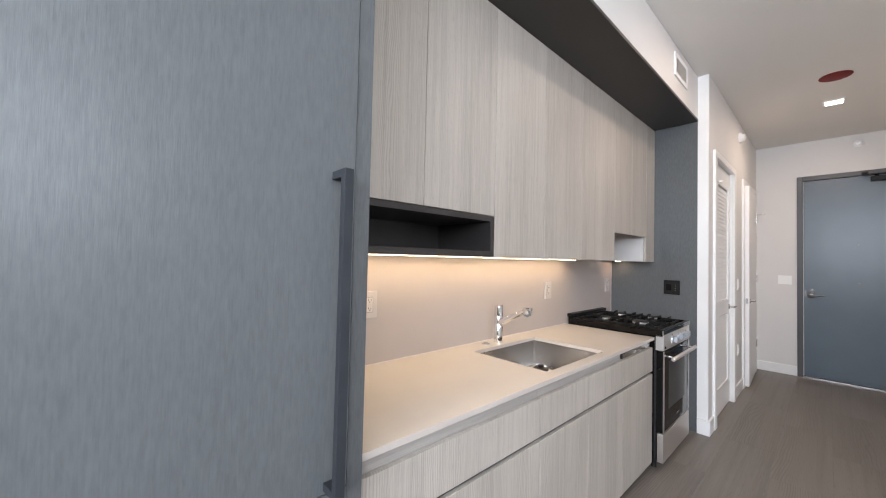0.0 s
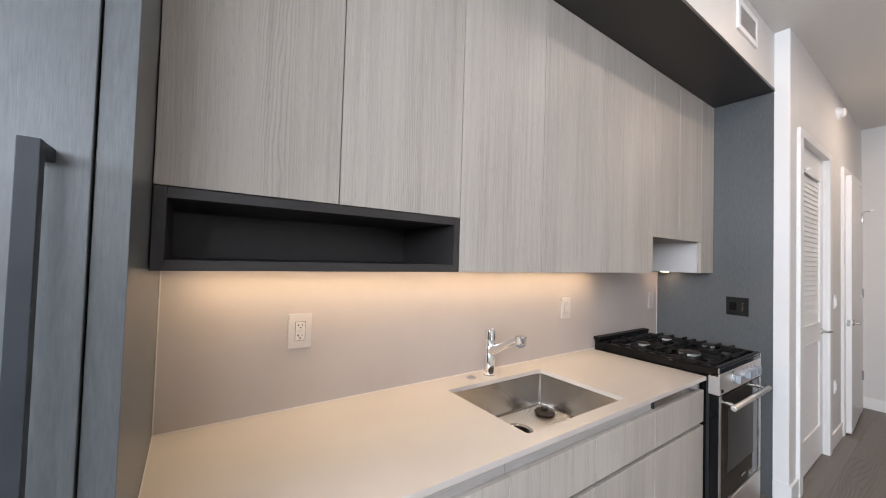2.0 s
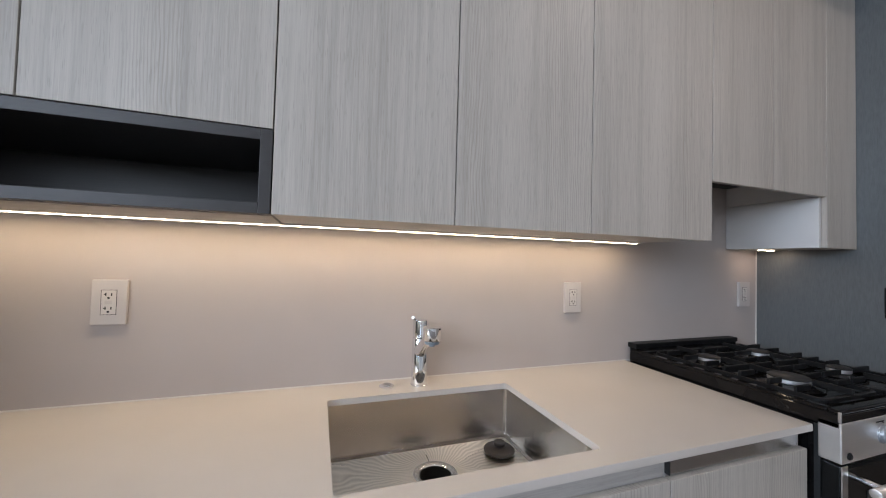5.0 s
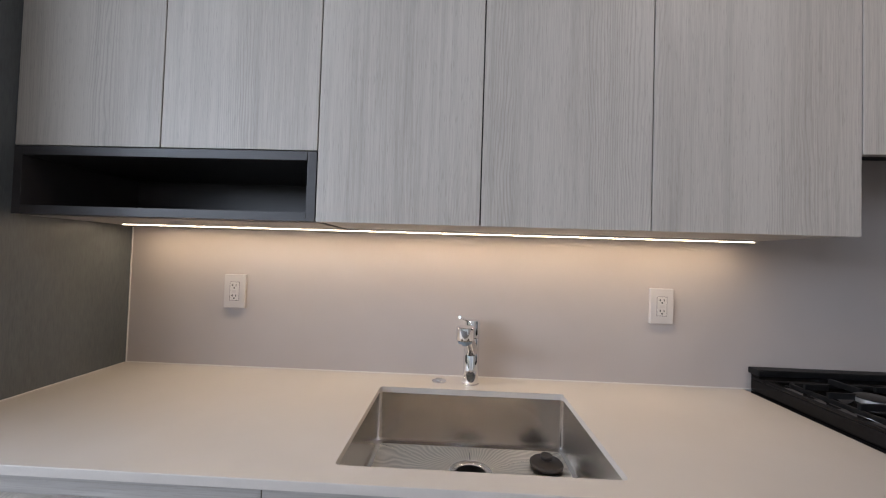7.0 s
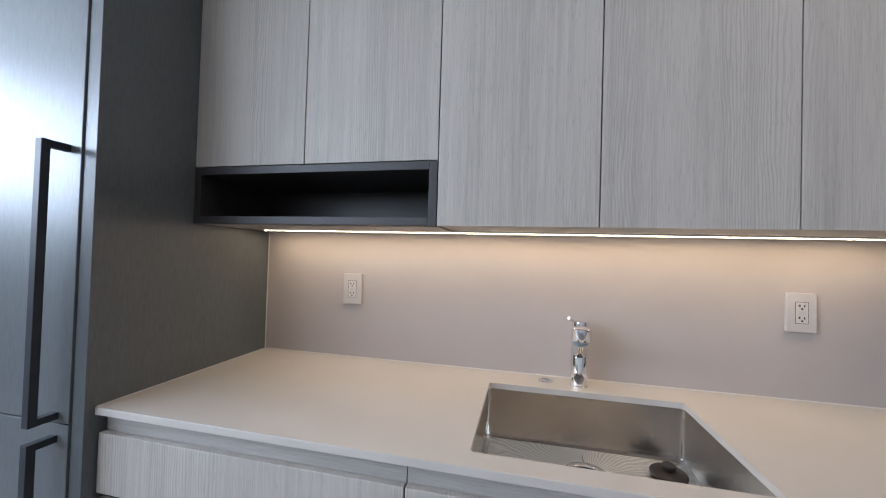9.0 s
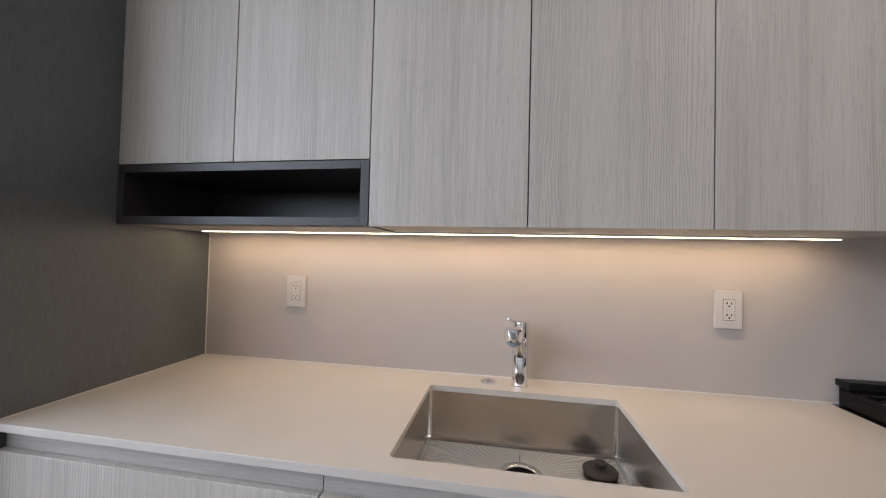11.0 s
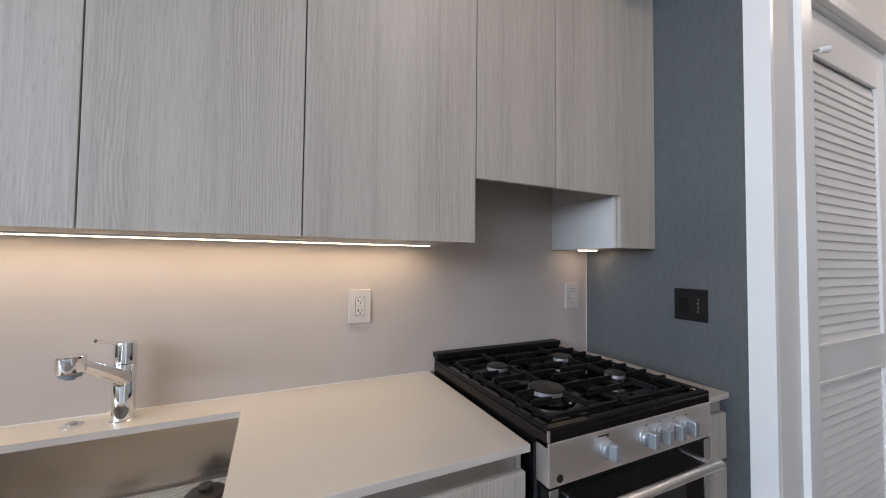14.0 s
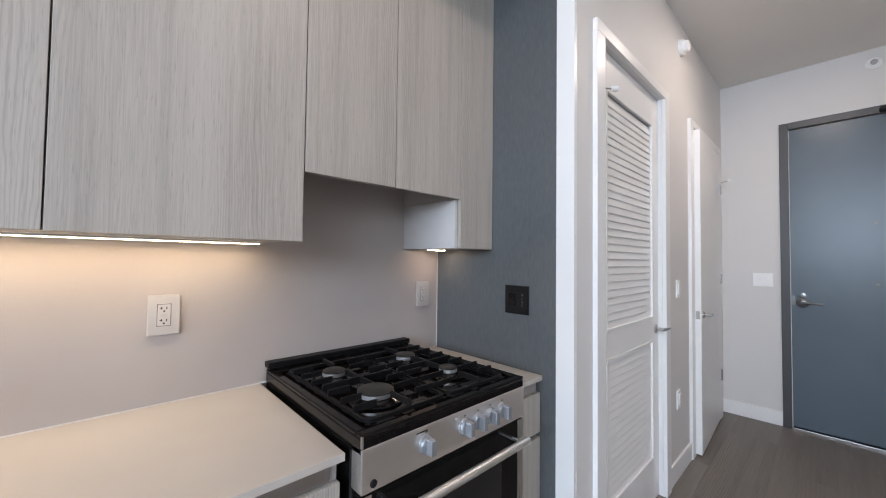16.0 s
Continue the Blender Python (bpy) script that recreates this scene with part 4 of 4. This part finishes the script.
# ---- faucet ----
fx, fy = 1.357, -0.072
fa = thing("kitchen_faucet", fx, fy, COUNTER, "polished chrome single-lever pull-out kitchen faucet", "faucet")
part("body", lathe([(0, 0), (0.0305, 0), (0.0305, 0.003), (0.0285, 0.005), (0.0275, 0.165), (0.0268, 0.166), (0, 0.166)], (fx, fy, COUNTER), "z", 36), CHROME, fa, "", True)
part("cap", lathe([(0, 0.168), (0.0274, 0.168), (0.0270, 0.223), (0.0258, 0.228), (0, 0.229)], (fx, fy, COUNTER), "z", 36), CHROME, fa, "", True)
part("spout", sweep([(fx, fy + 0.002, 1.046), (fx - 0.002, fy - 0.03, 1.062), (fx - 0.008, fy - 0.08, 1.087), (fx - 0.018, fy - 0.15, 1.121), (fx - 0.026, fy - 0.20, 1.145), (fx - 0.028, fy - 0.215, 1.151)],
                    [0.0250, 0.0232, 0.0200, 0.0168, 0.0152, 0.0148], 20), CHROME, fa, "", True)
hx, hy = fx - 0.031, fy - 0.238
hd = part("spray_head", lathe([(0, 0.0225), (0.0255, 0.0225), (0.0270, 0.0210), (0.0270, -0.014), (0.0258, -0.0165), (0, -0.0165)], (hx, hy, 1.155), "z", 32), CHROME, fa, "", True)
part("nozzle", lathe([(0, -0.016), (0.0235, -0.0166), (0.0205, -0.026), (0.010, -0.029), (0.009, -0.033), (0, -0.033)], (hx, hy, 1.155), "z", 28), NOZZLE, hd, "grey rubber nozzle", True)
part("lever", sweep([(fx - 0.006, fy - 0.006, 1.150), (fx - 0.022, fy - 0.030, 1.162), (fx - 0.046, fy - 0.068, 1.178)], [0.005, 0.0042, 0.0052], 12), CHROME, fa, "", True)
ab = thing("disposal_button", 1.243, -0.066, COUNTER, "round chrome push button set in the worktop", "button")
part("ring", lathe([(0, 0), (0.026, 0), (0.026, 0.003), (0.022, 0.005), (0.0, 0.0052)], (1.243, -0.066, COUNTER), "z", 32), CHROME, ab, "", True)
part("button", lathe([(0, 0.005), (0.013, 0.005), (0.0125, 0.009), (0, 0.0095)], (1.243, -0.066, COUNTER), "z", 28), SATIN, ab, "", True)


# ---- range ----
def rounded_frame(bm, x0, x1, y0, y1, z, r, thick):
    """A closed bar of square section round a rectangle with rounded corners."""
    rings = []
    for cx, cy, a0 in ((x1 - r, y1 - r, 0), (x0 + r, y1 - r, 90), (x0 + r, y0 + r, 180), (x1 - r, y0 + r, 270)):
        for i in range(7):
            a = radians(a0 + 15 * i)
            d = Vector((math.cos(a), math.sin(a), 0))
            c = Vector((cx, cy, z))
            rings.append([bm.verts.new(c + d * (r - k) + Vector((0, 0, h))) for k, h in ((0, -thick), (0, thick * 0.7), (thick * 0.3, thick), (thick * 1.6, thick), (thick * 1.8, thick * 0.7), (thick * 1.8, -thick))])
    for a, b in zip(rings, rings[1:] + rings[:1]):
        for k in range(6):
            bm.faces.new((a[k], a[(k + 1) % 6], b[(k + 1) % 6], b[k]))


def gas_range():
    x0, x1, yf, yb, top = 2.386, 3.074, -0.730, -0.012, 0.985
    r = thing("gas_range", (x0 + x1) / 2, -0.37, 0, "stainless steel gas range with black cooktop and cast iron grates", "range")
    part("body", box(x0 + 0.002, x1 - 0.002, yf + 0.05, yb, 0.05, 0.93), ENAMEL, r)
    bm = box(x0, x1, yf + 0.002, yb, 0.932, top - 0.012, 0.004)
    part("cooktop", bm, ENAMEL, r, "glossy black enamel cooktop")
    bm = bmesh.new()
    box(x0 + 0.0, x1 - 0.0, yf + 0.002, yf + 0.030, top - 0.0125, top, 0.004, bm)
    box(x0 + 0.0, x1 - 0.0, yb - 0.06, yb, top - 0.0125, top, 0.004, bm)
    box(x0 + 0.0, x0 + 0.026, yf + 0.03, yb - 0.06, top - 0.0125, top, 0.004, bm)
    box(x1 - 0.026, x1 - 0.0, yf + 0.03, yb - 0.06, top - 0.0125, top, 0.004, bm)
    part("cooktop_rim", bm, ENAMEL, r)
    for a, b in ((x0 - 0.0006, x0 + 0.005), (x1 - 0.005, x1 + 0.0006)):
        part("corner_trim", box(a, b, yf + 0.0012, yf + 0.008, 0.951, top - 0.004, 0.001), STEEL_Z, r, "bright steel corner trim")
    part("back_guard", box(x0 - 0.004, 3.062, -0.052, -0.004, top + 0.008, top + 0.030, 0.003), IRON, r, "matt black back guard")
    part("guard_support", box(x0 + 0.004, 3.055, -0.046, -0.010, top - 0.001, top + 0.0075), ENAMEL, r)
    # front
    cp0, cp1 = 0.838, 0.950
    part("control_panel_front", box(x0, x1, yf, yf + 0.052, cp0, cp1, 0.003), STEEL_X, r)
    for i, kx in enumerate((2.592, 2.752, 2.814, 2.876, 2.940)):
        kz = 0.897
        kn = part("knob", lathe([(0, 0), (0.0265, 0), (0.0265, -0.003), (0.0235, -0.0045), (0.0225, -0.011), (0.0205, -0.0125), (0, -0.0125)], (kx, yf, kz), "y", 32), KNOB, r, "silver control knob", True)
        part("grip", box(kx - 0.0095, kx + 0.0095, yf - 0.036, yf - 0.012, kz - 0.0215, kz + 0.0215, 0.0025), KNOB, kn)
        part("mark", box(kx - 0.004, kx + 0.004, yf - 0.0012, yf - 0.0002, kz + 0.033, kz + 0.0355, 0), BLACK, r)
    part("mark", box(2.557, 2.597, yf - 0.0012, yf - 0.0002, 0.934, 0.937), BLACK, r)
    part("igniter", lathe([(0, 0), (0.010, 0), (0.010, -0.003), (0.006, -0.006), (0, -0.006)], (2.42, yf, 0.858), "y", 20), BLACK, r)
    # oven door
    od = part("oven_door", box(x0 + 0.002, x1 - 0.002, yf + 0.004, yf + 0.045, 0.262, 0.832, 0.003), OVEN_GLASS, r, "black glass oven door")
    for a, b in ((x0 + 0.002, x0 + 0.030), (x1 - 0.036, x1 - 0.002)):
        part("door_side", box(a, b, yf, yf + 0.0035, 0.262, 0.832, 0.001), STEEL_Z, od)
    part("window", box(x0 + 0.13, x1 - 0.13, yf + 0.0025, yf + 0.0035, 0.40, 0.745, 0), material("oven_window", (0.012, 0.012, 0.012), 0.3), od)
    part("badge", box(2.73, 2.80, yf + 0.002, yf + 0.0035, 0.312, 0.326), SATIN, od)
    hz, hyy = 0.785, yf - 0.052
    h = part("oven_handle", rod((x0 + 0.03, hyy, hz), (x1 - 0.048, hyy, hz), 0.0135, None, 28, None, 0.002), STEEL_X, od, "round steel bar handle", True)
    for xx in (x0 + 0.085, x1 - 0.085):
        part("bracket", rod((xx, hyy, hz), (xx, yf + 0.004, hz + 0.002), 0.009, None, 18), SATIN, od, "", True)
    part("warming_drawer", box(x0 + 0.002, x1 - 0.002, yf, yf + 0.04, 0.055, 0.252, 0.003), STEEL_X, r)
    part("side_trim", box(x0 + 0.0005, x0 + 0.006, yf + 0.046, yf + 0.06, 0.055, 0.93), GAP_BLACK, r)
    for xx in (x0 + 0.04, x1 - 0.04):
        for yy in (yf + 0.07, yb - 0.05):
            part("foot", rod((xx, yy, 0), (xx, yy, 0.051), 0.018, 0.014, 16), BLACK, r)
    # burners
    zt = top - 0.008
    for bx, by, br in ((2.555, -0.525, 0.056), (2.545, -0.260, 0.040), (2.895, -0.505, 0.034), (2.880, -0.250, 0.042)):
        b = part("burner", lathe([(0, 0), (br + 0.035, 0), (br + 0.033, 0.003), (br + 0.016, 0.006), (br + 0.006, 0.0095), (br - 0.003, 0.011), (0, 0.011)], (bx, by, zt), "z", 40), ENAMEL, r, "", True)
        part("flame_ring", lathe([(0, 0.0105), (br - 0.002, 0.0105), (br + 0.001, 0.013), (br + 0.001, 0.0245), (0, 0.0248)], (bx, by, zt), "z", 40), ALLOY, b, "bright flame ring", True)
        part("burner_cap", lathe([(0, 0.0250), (br + 0.001, 0.0250), (br + 0.002, 0.0285), (br - 0.004, 0.0320), (0, 0.0325)], (bx, by, zt), "z", 40), CAP, b, "matt black burner cap", True)
    # grates
    gz0, gz1 = top + 0.006, top + 0.024
    xm = (x0 + x1) / 2
    for ga, gb in ((x0 + 0.045, xm - 0.004), (xm + 0.004, x1 - 0.045)):
        y0, y1, t = yf + 0.055, yb - 0.085, 0.011
        bm = bmesh.new()
        gm = (ga + gb) / 2
        rounded_frame(bm, ga, gb, y0, y1, gz0 - 0.006, 0.030, 0.0062)
        ym = (y0 + y1) / 2
        box(ga + t, gb - t, ym - t / 2, ym + t / 2, gz0 - 0.010, gz1 - 0.002, 0.002, bm)
        for cy in ((y0 + ym) / 2, (y1 + ym) / 2):
            for sx, ex in ((ga, gm - 0.038), (gm + 0.038, gb)):
                box(sx, ex, cy - 0.0045, cy + 0.0045, gz0 - 0.001, gz1, 0.002, bm)
            for sy, ey in ((min(y0, cy) if cy < ym else ym, cy - 0.045), (cy + 0.045, ym if cy < ym else y1)):
                box(gm - 0.0045, gm + 0.0045, sy, ey, gz0 - 0.001, gz1, 0.002, bm)
        for cy in (y0 + 0.07, y1 - 0.07, ym - 0.06, ym + 0.06):
            for sx, ex in ((ga, ga + 0.075), (gb - 0.075, gb)):
                box(sx, ex, cy - 0.0045, cy + 0.0045, gz0 - 0.001, gz1, 0.002, bm)
        for xx in (ga + 0.006, gb - 0.006):
            for yy in (y0 + 0.006, y1 - 0.006):
                rod((xx, yy, zt), (xx, yy, gz0 - 0.011), 0.007, None, 10, bm)
        part("grate", bm, IRON, r, "black cast iron pan support")


gas_range()

# ---- floor of long planks ----
floor = slab("floor", (WIN_X - 0.2, END_X + 0.2, -4.4, 1.4, -0.10, -0.0025), GROUT, "grey-brown wood-look plank floor")
PL, PW = 1.22, 0.305


def plank_mesh(length, width):
    bm = box(0.0004, length - 0.0004, 0.0004, width - 0.0004, -0.006, 0.0)
    mesh = bpy.data.meshes.new("plank")
    bm.to_mesh(mesh)
    bm.free()
    mesh.materials.append(TILE)
    return mesh


full = plank_mesh(PL, PW)
rest = bmesh.new()
ROW0 = EAST_Y0 + 0.002


def cut_plank(x, y):
    """A plank of the joined rest, cut off at the outer walls."""
    x0, x1 = max(x, WIN_X - 0.1), min(x + PL, END_X + 0.15)
    if x1 - x0 > 0.01:
        box(x0 + 0.0004, x1 - 0.0004, y + 0.0004, y + PW - 0.0004, -0.006, 0.0, 0, rest)


for row in range(8):
    y = ROW0 + row * PW
    x = WIN_X + (row * 0.47) % PL - PL
    while x < END_X + 0.15:
        if 0.2 < x + PL < END_X + 0.15 and row < 7:
            p = new("plank", full)
            p.parent = floor
            p.location = (x, y, 0)
        else:
            cut_plank(x, y)
        x += PL
for row in range(-6, 0):
    y = ROW0 + row * PW
    x = WIN_X + (row * 0.47) % PL - PL
    while x < END_X:
        cut_plank(x, y)
        x += PL
tagged(part("far_planks", rest, TILE, floor), kind="stuff")
